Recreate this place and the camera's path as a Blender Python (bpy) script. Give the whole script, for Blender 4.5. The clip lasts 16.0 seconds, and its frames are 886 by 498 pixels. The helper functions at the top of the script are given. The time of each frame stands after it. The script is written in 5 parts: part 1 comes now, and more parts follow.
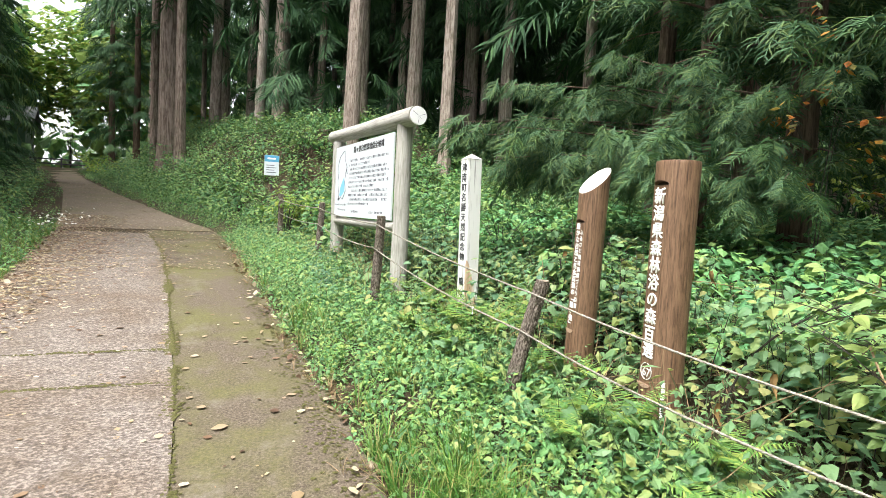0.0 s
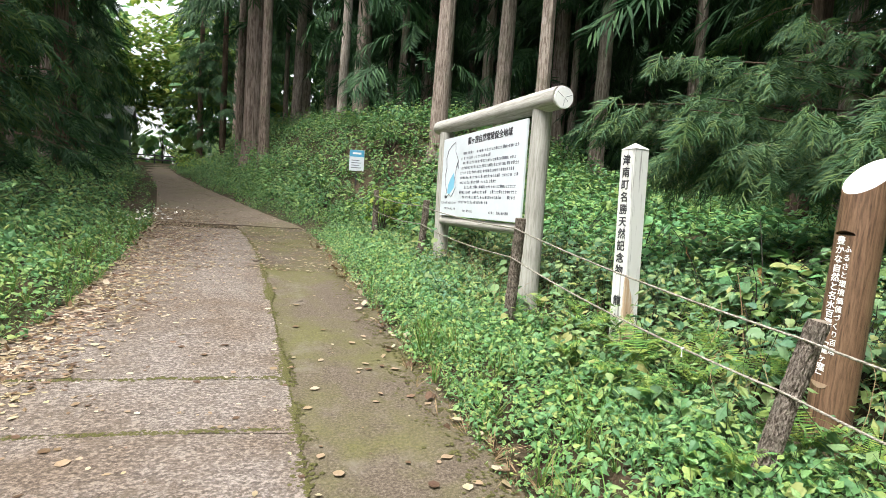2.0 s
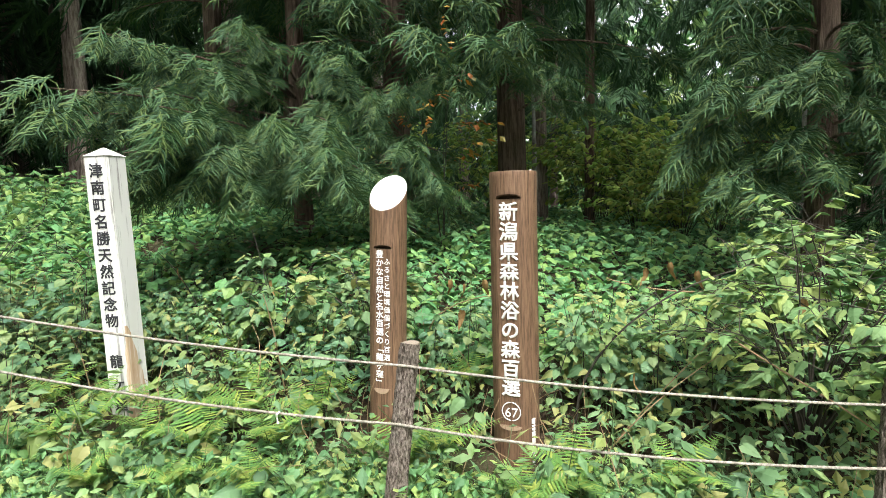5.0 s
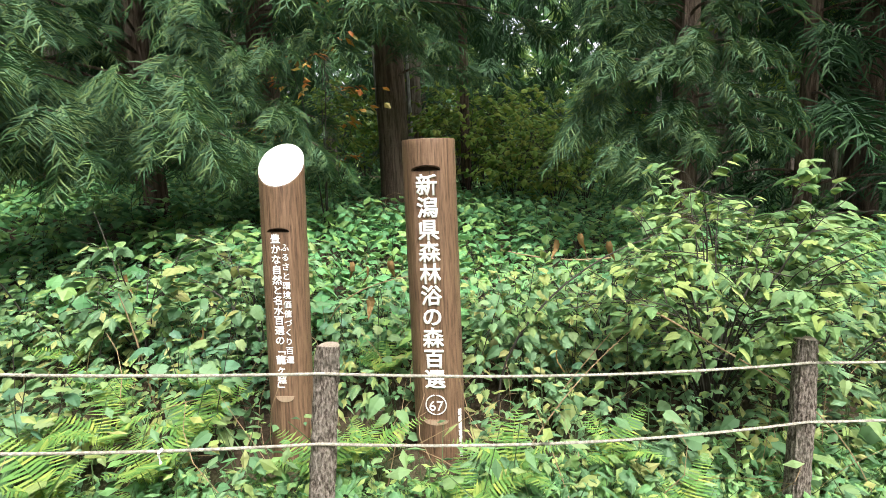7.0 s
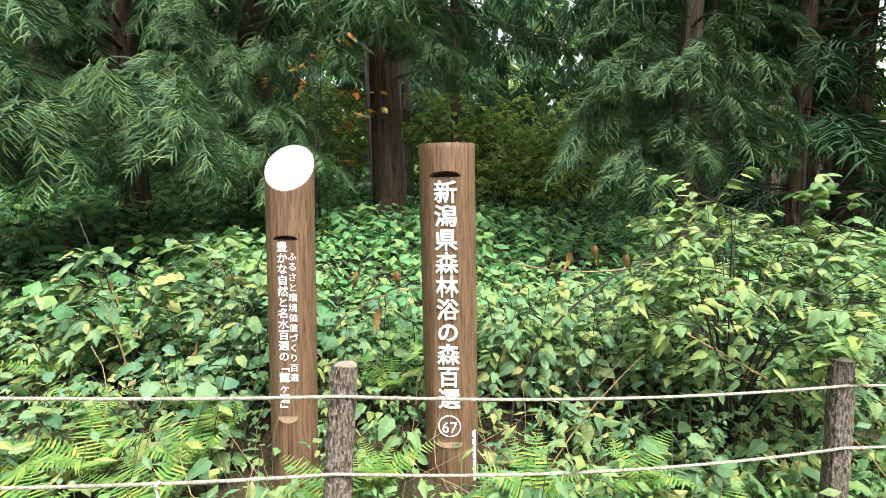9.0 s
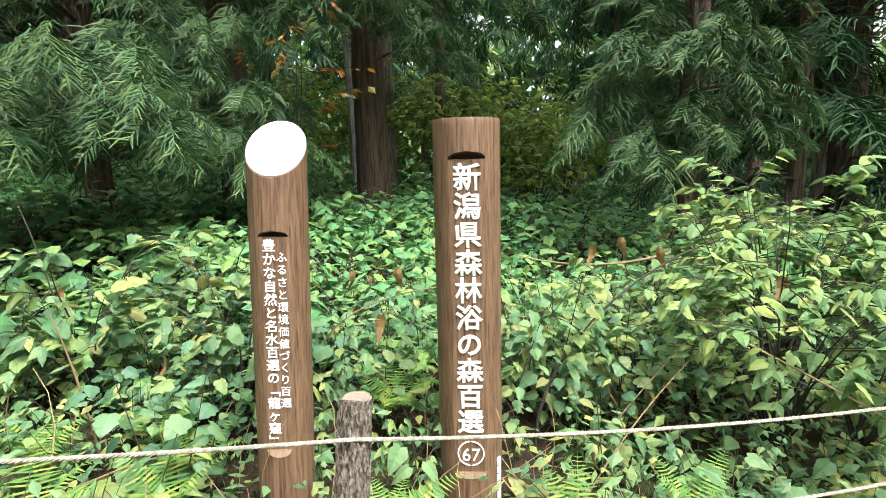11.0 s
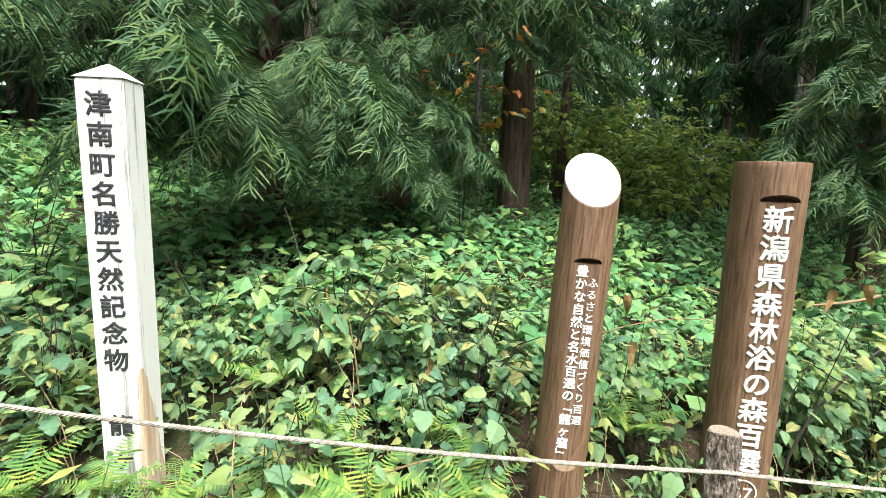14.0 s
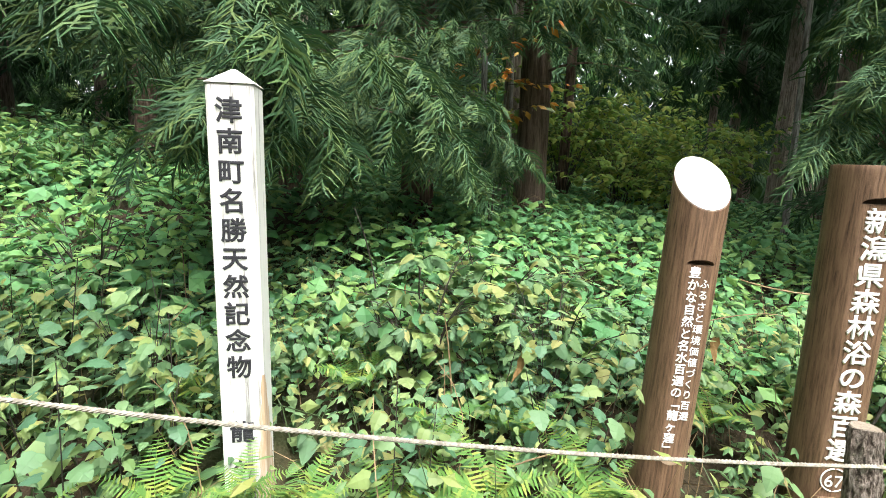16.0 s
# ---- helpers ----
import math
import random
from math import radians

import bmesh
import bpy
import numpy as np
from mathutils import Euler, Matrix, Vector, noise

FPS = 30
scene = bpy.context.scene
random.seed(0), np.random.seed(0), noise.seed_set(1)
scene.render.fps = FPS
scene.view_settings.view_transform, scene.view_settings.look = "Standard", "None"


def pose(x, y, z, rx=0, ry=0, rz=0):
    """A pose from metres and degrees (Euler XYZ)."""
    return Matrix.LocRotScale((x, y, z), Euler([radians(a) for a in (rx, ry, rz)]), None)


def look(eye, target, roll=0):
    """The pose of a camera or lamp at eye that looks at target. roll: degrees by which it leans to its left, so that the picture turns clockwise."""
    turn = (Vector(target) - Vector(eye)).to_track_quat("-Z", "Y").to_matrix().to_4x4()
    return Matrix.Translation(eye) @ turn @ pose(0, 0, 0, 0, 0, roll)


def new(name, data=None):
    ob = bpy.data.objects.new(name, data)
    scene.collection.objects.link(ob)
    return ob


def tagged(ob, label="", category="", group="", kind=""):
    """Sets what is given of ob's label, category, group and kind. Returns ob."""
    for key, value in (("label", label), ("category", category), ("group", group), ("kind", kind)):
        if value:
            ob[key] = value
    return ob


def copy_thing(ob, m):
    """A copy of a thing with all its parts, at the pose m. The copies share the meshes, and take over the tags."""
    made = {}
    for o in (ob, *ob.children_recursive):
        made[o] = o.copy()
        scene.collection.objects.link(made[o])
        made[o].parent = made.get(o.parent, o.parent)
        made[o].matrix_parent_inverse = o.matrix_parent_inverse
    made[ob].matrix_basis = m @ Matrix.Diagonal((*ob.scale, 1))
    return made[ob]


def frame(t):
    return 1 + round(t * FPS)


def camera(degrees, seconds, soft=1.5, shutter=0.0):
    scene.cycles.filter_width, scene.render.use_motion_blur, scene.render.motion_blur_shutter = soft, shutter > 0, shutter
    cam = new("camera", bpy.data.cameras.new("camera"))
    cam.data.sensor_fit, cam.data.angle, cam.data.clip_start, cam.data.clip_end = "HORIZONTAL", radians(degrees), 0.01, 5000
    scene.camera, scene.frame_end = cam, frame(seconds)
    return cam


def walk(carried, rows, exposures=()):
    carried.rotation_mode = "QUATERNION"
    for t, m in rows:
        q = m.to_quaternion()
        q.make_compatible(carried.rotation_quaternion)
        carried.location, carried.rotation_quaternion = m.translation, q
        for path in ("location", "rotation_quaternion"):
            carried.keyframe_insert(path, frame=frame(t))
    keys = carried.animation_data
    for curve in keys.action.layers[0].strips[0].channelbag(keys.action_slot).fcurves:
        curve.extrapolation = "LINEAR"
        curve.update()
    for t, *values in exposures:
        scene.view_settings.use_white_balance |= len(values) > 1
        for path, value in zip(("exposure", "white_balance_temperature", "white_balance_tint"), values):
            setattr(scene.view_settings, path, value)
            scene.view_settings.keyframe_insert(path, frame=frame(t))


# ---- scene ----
# ---------------------------------------------------------------- camera
cam = camera(80.9, 16.0, soft=0.6)
EXPOSURE = 1.79
ROWS = [
    (0.0, 0.141, 0.096, 1.446, -16.99, -3.78, -3.09),
    (0.5, -0.012, 0.322, 1.432, -15.53, -4.04, -3.90),
    (1.0, -0.176, 0.663, 1.421, -10.91, -4.54, -4.67),
    (1.5, -0.332, 0.929, 1.477, -4.19, -4.54, -2.66),
    (2.0, -0.369, 1.288, 1.443, -9.87, -4.54, -3.88),
    (2.5, -0.373, 1.462, 1.505, -20.85, -4.78, -5.70),
    (3.0, -0.400, 1.706, 1.505, -29.52, -3.74, -4.13),
    (3.5, -0.268, 1.984, 1.534, -38.81, -2.75, -2.23),
    (4.0, -0.376, 2.207, 1.581, -50.26, -3.53, -0.99),
    (4.5, -0.412, 2.399, 1.640, -60.88, -4.21, 1.35),
    (5.0, -0.453, 2.465, 1.712, -70.97, -4.92, 1.59),
    (5.2, -0.525, 2.498, 1.762, -75.30, -5.49, 0.89),
    (7.3, -0.114, 2.844, 1.719, -85.86, -8.55, 2.22),
    (7.5, -0.117, 2.860, 1.714, -86.12, -8.49, 2.11),
    (8.0, -0.144, 2.913, 1.726, -87.10, -8.17, 1.50),
    (8.5, -0.142, 2.979, 1.719, -87.20, -8.06, 1.06),
    (9.0, 0.020, 3.018, 1.727, -87.62, -7.76, 1.12),
    (9.2, 0.118, 3.045, 1.735, -87.58, -8.38, 0.68),
    (11.3, 0.457, 3.272, 1.705, -90.28, -9.15, 1.42),
    (11.5, 0.441, 3.321, 1.704, -89.16, -9.26, 0.74),
    (12.0, 0.415, 3.530, 1.738, -88.03, -8.46, 0.86),
    (12.5, 0.386, 3.733, 1.741, -88.03, -9.12, 0.22),
    (13.0, 0.109, 3.966, 1.810, -86.66, -8.98, -1.53),
    (13.5, 0.175, 4.077, 1.796, -84.56, -8.95, -1.87),
    (14.0, 0.279, 4.217, 1.791, -82.08, -8.22, -2.39),
    (14.5, 0.286, 4.350, 1.812, -83.07, -9.06, -1.88),
    (15.0, 0.228, 4.521, 1.833, -85.93, -9.20, -1.83),
    (15.5, 0.175, 4.672, 1.842, -85.66, -9.36, -3.24),
    (16.0, 0.192, 4.809, 1.837, -84.48, -9.42, -2.26),
]
walk(cam, [(t, pose(x, y, z, 90 + pitch, roll, yaw)) for t, x, y, z, yaw, pitch, roll in ROWS], [(t, EXPOSURE + e) for t, e in ((0.0, 0.35), (1.5, 0.15), (3.5, 0.1), (5.0, 0.17), (8.0, 0.43), (13.0, 0.5), (16.0, 0.4))])

# ---------------------------------------------------------------- sky and sun (overcast)
world = bpy.data.worlds.new("overcast_sky")
scene.world = world
world.use_nodes = True
wn, wl = world.node_tree.nodes, world.node_tree.links
sky = wn.new("ShaderNodeTexSky")
sky.sky_type, sky.sun_disc = "NISHITA", False
sky.sun_elevation, sky.sun_rotation = radians(68), radians(232)
sky.dust_density, sky.air_density, sky.ozone_density = 4.0, 1.0, 0.6
grey = wn.new("ShaderNodeHueSaturation")
grey.inputs["Saturation"].default_value = 0.22
wl.new(sky.outputs["Color"], grey.inputs["Color"])
wl.new(grey.outputs["Color"], wn["Background"].inputs["Color"])
wn["Background"].inputs["Strength"].default_value = 0.15
sun_data = bpy.data.lights.new("sun", "SUN")
sun_data.energy, sun_data.angle, sun_data.color = 1.3, radians(25), (1.0, 0.96, 0.9)
sun = new("sun", sun_data)
sun.matrix_world = look((-9, -2, 24), (0, 5, 0))

# ---------------------------------------------------------------- materials


class Nodes:
    """A node material, built up line by line."""

    def __init__(self, name, rough=0.7, metal=0.0, spec=0.4):
        self.mat = bpy.data.materials.new(name)
        self.mat.use_nodes = True
        self.nodes, self.links = self.mat.node_tree.nodes, self.mat.node_tree.links
        self.bsdf = self.nodes["Principled BSDF"]
        self.bsdf.inputs["Roughness"].default_value = rough
        self.bsdf.inputs["Metallic"].default_value = metal
        self.bsdf.inputs["Specular IOR Level"].default_value = spec
        self.place = self.nodes.new("ShaderNodeTexCoord").outputs["Object"]

    def stretch(self, sx, sy, sz):
        m = self.nodes.new("ShaderNodeMapping")
        m.inputs["Scale"].default_value = (sx, sy, sz)
        self.links.new(self.place, m.inputs["Vector"])
        return m.outputs["Vector"]

    def noise(self, scale, detail=4, rough=0.6, at=None):
        n = self.nodes.new("ShaderNodeTexNoise")
        n.inputs["Scale"].default_value, n.inputs["Detail"].default_value, n.inputs["Roughness"].default_value = scale, detail, rough
        self.links.new(at or self.place, n.inputs["Vector"])
        return n.outputs["Fac"]

    def cells(self, scale, at=None, feature="F1"):
        n = self.nodes.new("ShaderNodeTexVoronoi")
        n.feature = feature
        n.inputs["Scale"].default_value = scale
        self.links.new(at or self.place, n.inputs["Vector"])
        return n

    def ramp(self, fac, *stops):
        r = self.nodes.new("ShaderNodeValToRGB")
        e = r.color_ramp.elements
        while len(e) < len(stops):
            e.new(0.5)
        for i, (p, c) in enumerate(stops):
            e[i].position, e[i].color = p, (*c, 1) if len(c) == 3 else c
        self.links.new(fac, r.inputs["Fac"])
        return r.outputs["Color"]

    def mix(self, fac, a, b, how="MIX"):
        m = self.nodes.new("ShaderNodeMix")
        m.data_type, m.blend_type = "RGBA", how
        for sock, v in ((m.inputs["Factor"], fac), (m.inputs["A"], a), (m.inputs["B"], b)):
            if isinstance(v, (int, float)):
                sock.default_value = v
            elif isinstance(v, tuple):
                sock.default_value = (*v, 1)
            else:
                self.links.new(v, sock)
        return m.outputs["Result"]

    def island(self):
        return self.nodes.new("ShaderNodeNewGeometry").outputs["Random Per Island"]

    def each(self):
        return self.nodes.new("ShaderNodeObjectInfo").outputs["Random"]

    def colour(self, c):
        if isinstance(c, tuple):
            self.bsdf.inputs["Base Color"].default_value = (*c, 1)
        else:
            self.links.new(c, self.bsdf.inputs["Base Color"])
        return self

    def bump(self, height, strength=0.4, distance=0.01):
        b = self.nodes.new("ShaderNodeBump")
        b.inputs["Strength"].default_value, b.inputs["Distance"].default_value = strength, distance
        self.links.new(height, b.inputs["Height"])
        self.links.new(b.outputs["Normal"], self.bsdf.inputs["Normal"])
        return self

    def rough(self, fac, a, b):
        r = self.nodes.new("ShaderNodeMapRange")
        r.inputs["To Min"].default_value, r.inputs["To Max"].default_value = a, b
        self.links.new(fac, r.inputs["Value"])
        self.links.new(r.outputs["Result"], self.bsdf.inputs["Roughness"])
        return self

    def leafy(self, col, share=0.3):
        """Lets part of the light through, as a thin leaf does."""
        t = self.nodes.new("ShaderNodeBsdfTranslucent")
        self.links.new(col, t.inputs["Color"])
        m = self.nodes.new("ShaderNodeMixShader")
        m.inputs["Fac"].default_value = share
        self.links.new(self.bsdf.outputs["BSDF"], m.inputs[1])
        self.links.new(t.outputs["BSDF"], m.inputs[2])
        self.links.new(m.outputs["Shader"], self.nodes["Material Output"].inputs["Surface"])
        return self


def leaf_material(name, *greens, rough=0.45, share=0.3, spec=0.5):
    n = Nodes(name, rough, spec=spec)
    stops = [((i + 0.5) / len(greens), g) for i, g in enumerate(greens)]
    base = n.ramp(n.island(), *stops)
    col = n.mix(n.ramp(n.noise(3.0, 3), (0.35, (0, 0, 0)), (0.7, (1, 1, 1))), base, n.mix(0.75, base, (0.75, 0.85, 0.5), "MULTIPLY"))
    n.colour(col).bump(n.noise(70, 3), 0.35, 0.006).leafy(col, share)
    return n.mat


def bark_material(name, dark, light, moss=(0.07, 0.09, 0.04), ridge=1.0):
    n = Nodes(name, 0.9, spec=0.2)
    fibre = n.noise(22, 8, 0.72, n.stretch(1, 1, 0.11))
    tone = n.mix(n.each(), dark, light)
    col = n.mix(n.ramp(fibre, (0.42, (0, 0, 0)), (0.58, (1, 1, 1))), n.mix(1.0, tone, (0.4, 0.36, 0.34), "MULTIPLY"), tone)
    col = n.mix(n.ramp(n.noise(1.3, 5), (0.52, (0, 0, 0)), (0.75, (0.7, 0.7, 0.7))), col, moss)
    n.colour(col).bump(fibre, 0.9 * ridge, 0.03)
    return n.mat


def wood_material(name, dark, light, rough=0.6, scale=9.0, along="z", wide_share=0.35):
    n = Nodes(name, rough, spec=0.35)
    at = n.stretch(1, 1, 0.06) if along == "z" else n.stretch(0.06, 1, 1)
    wave = n.nodes.new("ShaderNodeTexWave")
    wave.wave_type, wave.bands_direction = "BANDS", "X" if along == "z" else "Y"
    for key, value in (("Scale", scale * 2.2), ("Distortion", 9.0), ("Detail", 3.0), ("Detail Scale", 1.6)):
        wave.inputs[key].default_value = value
    n.links.new(n.stretch(1, 1, 0.22) if along == "z" else n.stretch(0.22, 1, 1), wave.inputs["Vector"])
    grain = n.noise(scale * 9, 6, 0.7, at)
    col = n.mix(n.ramp(wave.outputs["Fac"], (0.25, (0, 0, 0)), (0.8, (wide_share,) * 3)), n.ramp(grain, (0.36, dark), (0.66, light)), light)
    col = n.mix(n.ramp(grain, (0.27, (1, 1, 1)), (0.36, (0, 0, 0))), col, tuple(0.35 * v for v in dark))
    col = n.mix(n.ramp(n.noise(2.2, 5), (0.5, (0, 0, 0)), (0.8, (0.55, 0.55, 0.55))), col, n.mix(1.0, col, (0.55, 0.54, 0.52), "MULTIPLY"))
    n.colour(col).bump(grain, 0.6, 0.005)
    return n.mat


LEAF_WEED = leaf_material("weed_leaf", (0.092, 0.208, 0.098), (0.122, 0.273, 0.121), (0.161, 0.325, 0.138), (0.199, 0.363, 0.146), (0.246, 0.389, 0.146), (0.339, 0.416, 0.146), rough=0.5, share=0.38, spec=0.4)
LEAF_BROAD = leaf_material("broad_leaf", (0.090, 0.173, 0.085), (0.114, 0.221, 0.117), (0.138, 0.257, 0.139), (0.170, 0.289, 0.154), (0.193, 0.310, 0.154), (0.223, 0.326, 0.143), (0.265, 0.341, 0.133), (0.34, 0.34, 0.14), rough=0.56, share=0.38, spec=0.33)
LEAF_LARGE = leaf_material("large_leaf", (0.081, 0.180, 0.109), (0.104, 0.220, 0.138), (0.133, 0.260, 0.155), (0.171, 0.285, 0.155), (0.237, 0.310, 0.138), rough=0.52, share=0.38, spec=0.38)
LEAF_FLOOR = leaf_material("forest_floor_leaf", (0.086, 0.224, 0.099), (0.121, 0.302, 0.132), (0.167, 0.347, 0.138), (0.230, 0.370, 0.121), rough=0.55, spec=0.3)
LEAF_BANK = leaf_material("bank_leaf", (0.06, 0.15, 0.065), (0.085, 0.21, 0.085), (0.12, 0.25, 0.09), (0.17, 0.28, 0.095), (0.22, 0.31, 0.1), rough=0.5, spec=0.35)
LEAF_LIGHT = leaf_material("yellow_green_leaf", (0.115, 0.216, 0.050), (0.172, 0.288, 0.061), (0.230, 0.336, 0.066), (0.310, 0.360, 0.077), share=0.45, rough=0.6, spec=0.3)
LEAF_FERN = leaf_material("fern_leaf", (0.118, 0.248, 0.066), (0.158, 0.289, 0.075), (0.210, 0.327, 0.080), (0.314, 0.380, 0.095), share=0.35, rough=0.6, spec=0.3)
LEAF_GRASS = leaf_material("grass_blade", (0.07, 0.18, 0.04), (0.1, 0.23, 0.045), (0.14, 0.26, 0.06), (0.27, 0.26, 0.1), rough=0.6, spec=0.3)
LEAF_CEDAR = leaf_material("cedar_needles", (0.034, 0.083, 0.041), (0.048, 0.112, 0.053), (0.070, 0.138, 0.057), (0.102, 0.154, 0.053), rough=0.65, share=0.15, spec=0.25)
# darker needle green, for upper crowns, some whole cedars and far foliage
LEAF_DARK = leaf_material("dark_cedar_needles", (0.024, 0.06, 0.03), (0.036, 0.09, 0.043), (0.056, 0.118, 0.05), rough=0.7, share=0.15, spec=0.2)
LEAF_PALE = leaf_material("pale_leaf", (0.12, 0.22, 0.1), (0.16, 0.275, 0.125), (0.2, 0.31, 0.135), (0.25, 0.35, 0.14), (0.3, 0.37, 0.13), rough=0.65, share=0.35, spec=0.25)
LEAF_ORANGE = leaf_material("autumn_leaf", (0.45, 0.14, 0.025), (0.55, 0.22, 0.03), (0.5, 0.3, 0.06), (0.1, 0.16, 0.06), share=0.35)
LEAF_DEAD = leaf_material("fallen_leaf", (0.08, 0.045, 0.03), (0.14, 0.08, 0.052), (0.2, 0.13, 0.085), (0.28, 0.2, 0.14), (0.36, 0.28, 0.21), (0.42, 0.35, 0.28), rough=0.7, share=0.1, spec=0.3)
LEAF_WITHERED = leaf_material("withered_leaf", (0.14, 0.07, 0.03), (0.22, 0.12, 0.05), (0.3, 0.2, 0.08), rough=0.8, share=0.2)
FLOWER = Nodes("white_petals", 0.6).colour((0.75, 0.75, 0.7)).mat
STEM_GREEN = Nodes("green_stem", 0.6).colour((0.06, 0.1, 0.035)).mat
STEM_DARK = Nodes("dark_stem", 0.75).colour((0.035, 0.03, 0.022)).mat
STEM_DRY = Nodes("dry_stem", 0.8).colour((0.26, 0.18, 0.1)).mat

BARK_TALL = bark_material("tall_cedar_bark", (0.25, 0.2, 0.17), (0.42, 0.36, 0.31))
BARK_PALE = bark_material("pale_cedar_bark", (0.38, 0.34, 0.3), (0.44, 0.4, 0.36), (0.22, 0.2, 0.17))
BARK_RED = bark_material("red_cedar_bark", (0.12, 0.085, 0.063), (0.19, 0.14, 0.105), (0.075, 0.07, 0.05), 1.6)
BARK_GREY = bark_material("birch_bark", (0.3, 0.3, 0.28), (0.4, 0.4, 0.38), (0.12, 0.12, 0.1))
n = Nodes("fence_post_bark", 0.9, spec=0.2)
plates = n.noise(95, 4, 0.6, n.stretch(1, 1, 0.4))
col = n.ramp(plates, (0.38, (0.05, 0.038, 0.03)), (0.5, (0.14, 0.115, 0.095)), (0.64, (0.25, 0.215, 0.185)))
col = n.mix(n.ramp(n.noise(5, 4), (0.5, (0, 0, 0)), (0.7, (0.35, 0.35, 0.35))), col, (0.12, 0.12, 0.095))
BARK_POST = n.colour(col).bump(plates, 1.0, 0.02).mat
CUT_END = wood_material("weathered_cut_end", (0.16, 0.13, 0.1), (0.26, 0.22, 0.17), 0.85, 14)
WOOD_BROWN = wood_material("brown_stained_wood", (0.065, 0.034, 0.02), (0.235, 0.142, 0.086), 0.55, 8)
WOOD_BARE = wood_material("bare_log_wood", (0.22, 0.21, 0.185), (0.42, 0.41, 0.375), 0.8, 5)
WOOD_BARE_LONG = wood_material("bare_beam_wood", (0.22, 0.21, 0.185), (0.42, 0.41, 0.375), 0.8, 5, "x")
# near-black wood colour stands in for the shade inside the undercut
NOTCH_SHADE = wood_material("notch_shade", (0.02, 0.012, 0.008), (0.05, 0.028, 0.018), 0.8)
WOOD_LIGHT_CUT = wood_material("pale_notch_wood", (0.3, 0.2, 0.13), (0.45, 0.33, 0.23), 0.7)

n = Nodes("flaking_white_paint", 0.55)
streak = n.noise(30, 6, 0.7, n.stretch(1, 1, 0.05))
col = n.mix(n.ramp(streak, (0.53, (0, 0, 0)), (0.63, (1, 1, 1))), (0.7, 0.7, 0.68), (0.26, 0.25, 0.24))
col = n.mix(n.ramp(n.noise(4, 5, 0.6, n.stretch(1, 1, 0.3)), (0.5, (0, 0, 0)), (0.8, (0.5, 0.5, 0.5))), col, (0.55, 0.53, 0.48))
PAINT_WHITE = n.colour(col).bump(streak, 0.35, 0.003).mat
n = Nodes("bare_patch", 0.8)
streak = n.noise(24, 6, 0.7, n.stretch(1, 1, 0.07))
WOOD_RUST = n.colour(n.ramp(streak, (0.3, (0.36, 0.2, 0.1)), (0.5, (0.52, 0.38, 0.26)), (0.68, (0.7, 0.65, 0.58)))).bump(streak, 0.5, 0.004).mat
n = Nodes("white_enamel", 0.45)
PAINT_DISC = n.colour(n.mix(n.ramp(n.noise(20, 4), (0.5, (0, 0, 0)), (0.8, (0.3, 0.3, 0.3))), (0.86, 0.86, 0.86), (0.7, 0.7, 0.68))).mat
LETTER_WHITE = Nodes("white_lettering", 0.5).colour((0.8, 0.79, 0.77)).mat
LETTER_BLACK = Nodes("black_lettering", 0.55).colour((0.03, 0.03, 0.037)).mat
LETTER_GREY = Nodes("faded_lettering", 0.6).colour((0.13, 0.14, 0.17)).mat
n = Nodes("white_board", 0.35)
BOARD_WHITE = n.colour(n.mix(n.ramp(n.noise(3, 6), (0.45, (0, 0, 0)), (0.8, (0.6, 0.6, 0.6))), (0.63, 0.68, 0.72), (0.5, 0.55, 0.58))).mat
MAP_BLUE = Nodes("map_blue", 0.5).colour((0.2, 0.5, 0.68)).mat
SIGN_BLUE = Nodes("sign_blue", 0.5).colour((0.08, 0.33, 0.52)).mat
n = Nodes("rope_fibre", 0.85)
ROPE = n.colour(n.mix(n.ramp(n.noise(60, 3), (0.4, (0, 0, 0)), (0.7, (1, 1, 1))), (0.17, 0.155, 0.125), (0.38, 0.36, 0.3))).mat

n = Nodes("concrete", 0.85, spec=0.25)
stones = n.cells(75)
flake = n.noise(48, 6, 0.78, n.stretch(0.7, 1, 1))
col = n.ramp(flake, (0.41, (0.045, 0.035, 0.028)), (0.5, (0.11, 0.09, 0.076)), (0.58, (0.27, 0.235, 0.208)))
col = n.mix(0.25, col, n.ramp(stones.outputs["Color"], (0.2, (0.1, 0.085, 0.072)), (0.8, (0.25, 0.225, 0.205))))
col = n.mix(n.ramp(n.noise(0.9, 6, 0.65), (0.42, (0, 0, 0)), (0.62, (0.9, 0.9, 0.9))), col, n.mix(1.0, col, (0.72, 0.64, 0.54), "MULTIPLY"))
col = n.mix(n.ramp(n.noise(4, 6, 0.75), (0.52, (0, 0, 0)), (0.72, (0.75, 0.75, 0.75))), col, (0.085, 0.066, 0.046))
CONCRETE = n.colour(col).bump(n.mix(0.5, stones.outputs["Distance"], flake), 0.7, 0.008).mat
n = Nodes("mossy_concrete", 0.9, spec=0.2)
stones = n.cells(80)
col = n.ramp(n.noise(60, 7, 0.75), (0.38, (0.05, 0.038, 0.027)), (0.52, (0.095, 0.076, 0.056)), (0.66, (0.17, 0.145, 0.115)))
col = n.mix(n.ramp(n.noise(1.1, 6, 0.7), (0.43, (0, 0, 0)), (0.63, (0.85, 0.85, 0.85))), col, n.ramp(n.noise(50, 4), (0.35, (0.07, 0.07, 0.026)), (0.7, (0.125, 0.12, 0.045))))
col = n.mix(n.ramp(n.noise(2.3, 5, 0.7), (0.56, (0, 0, 0)), (0.75, (0.7, 0.7, 0.7))), col, (0.17, 0.15, 0.125))
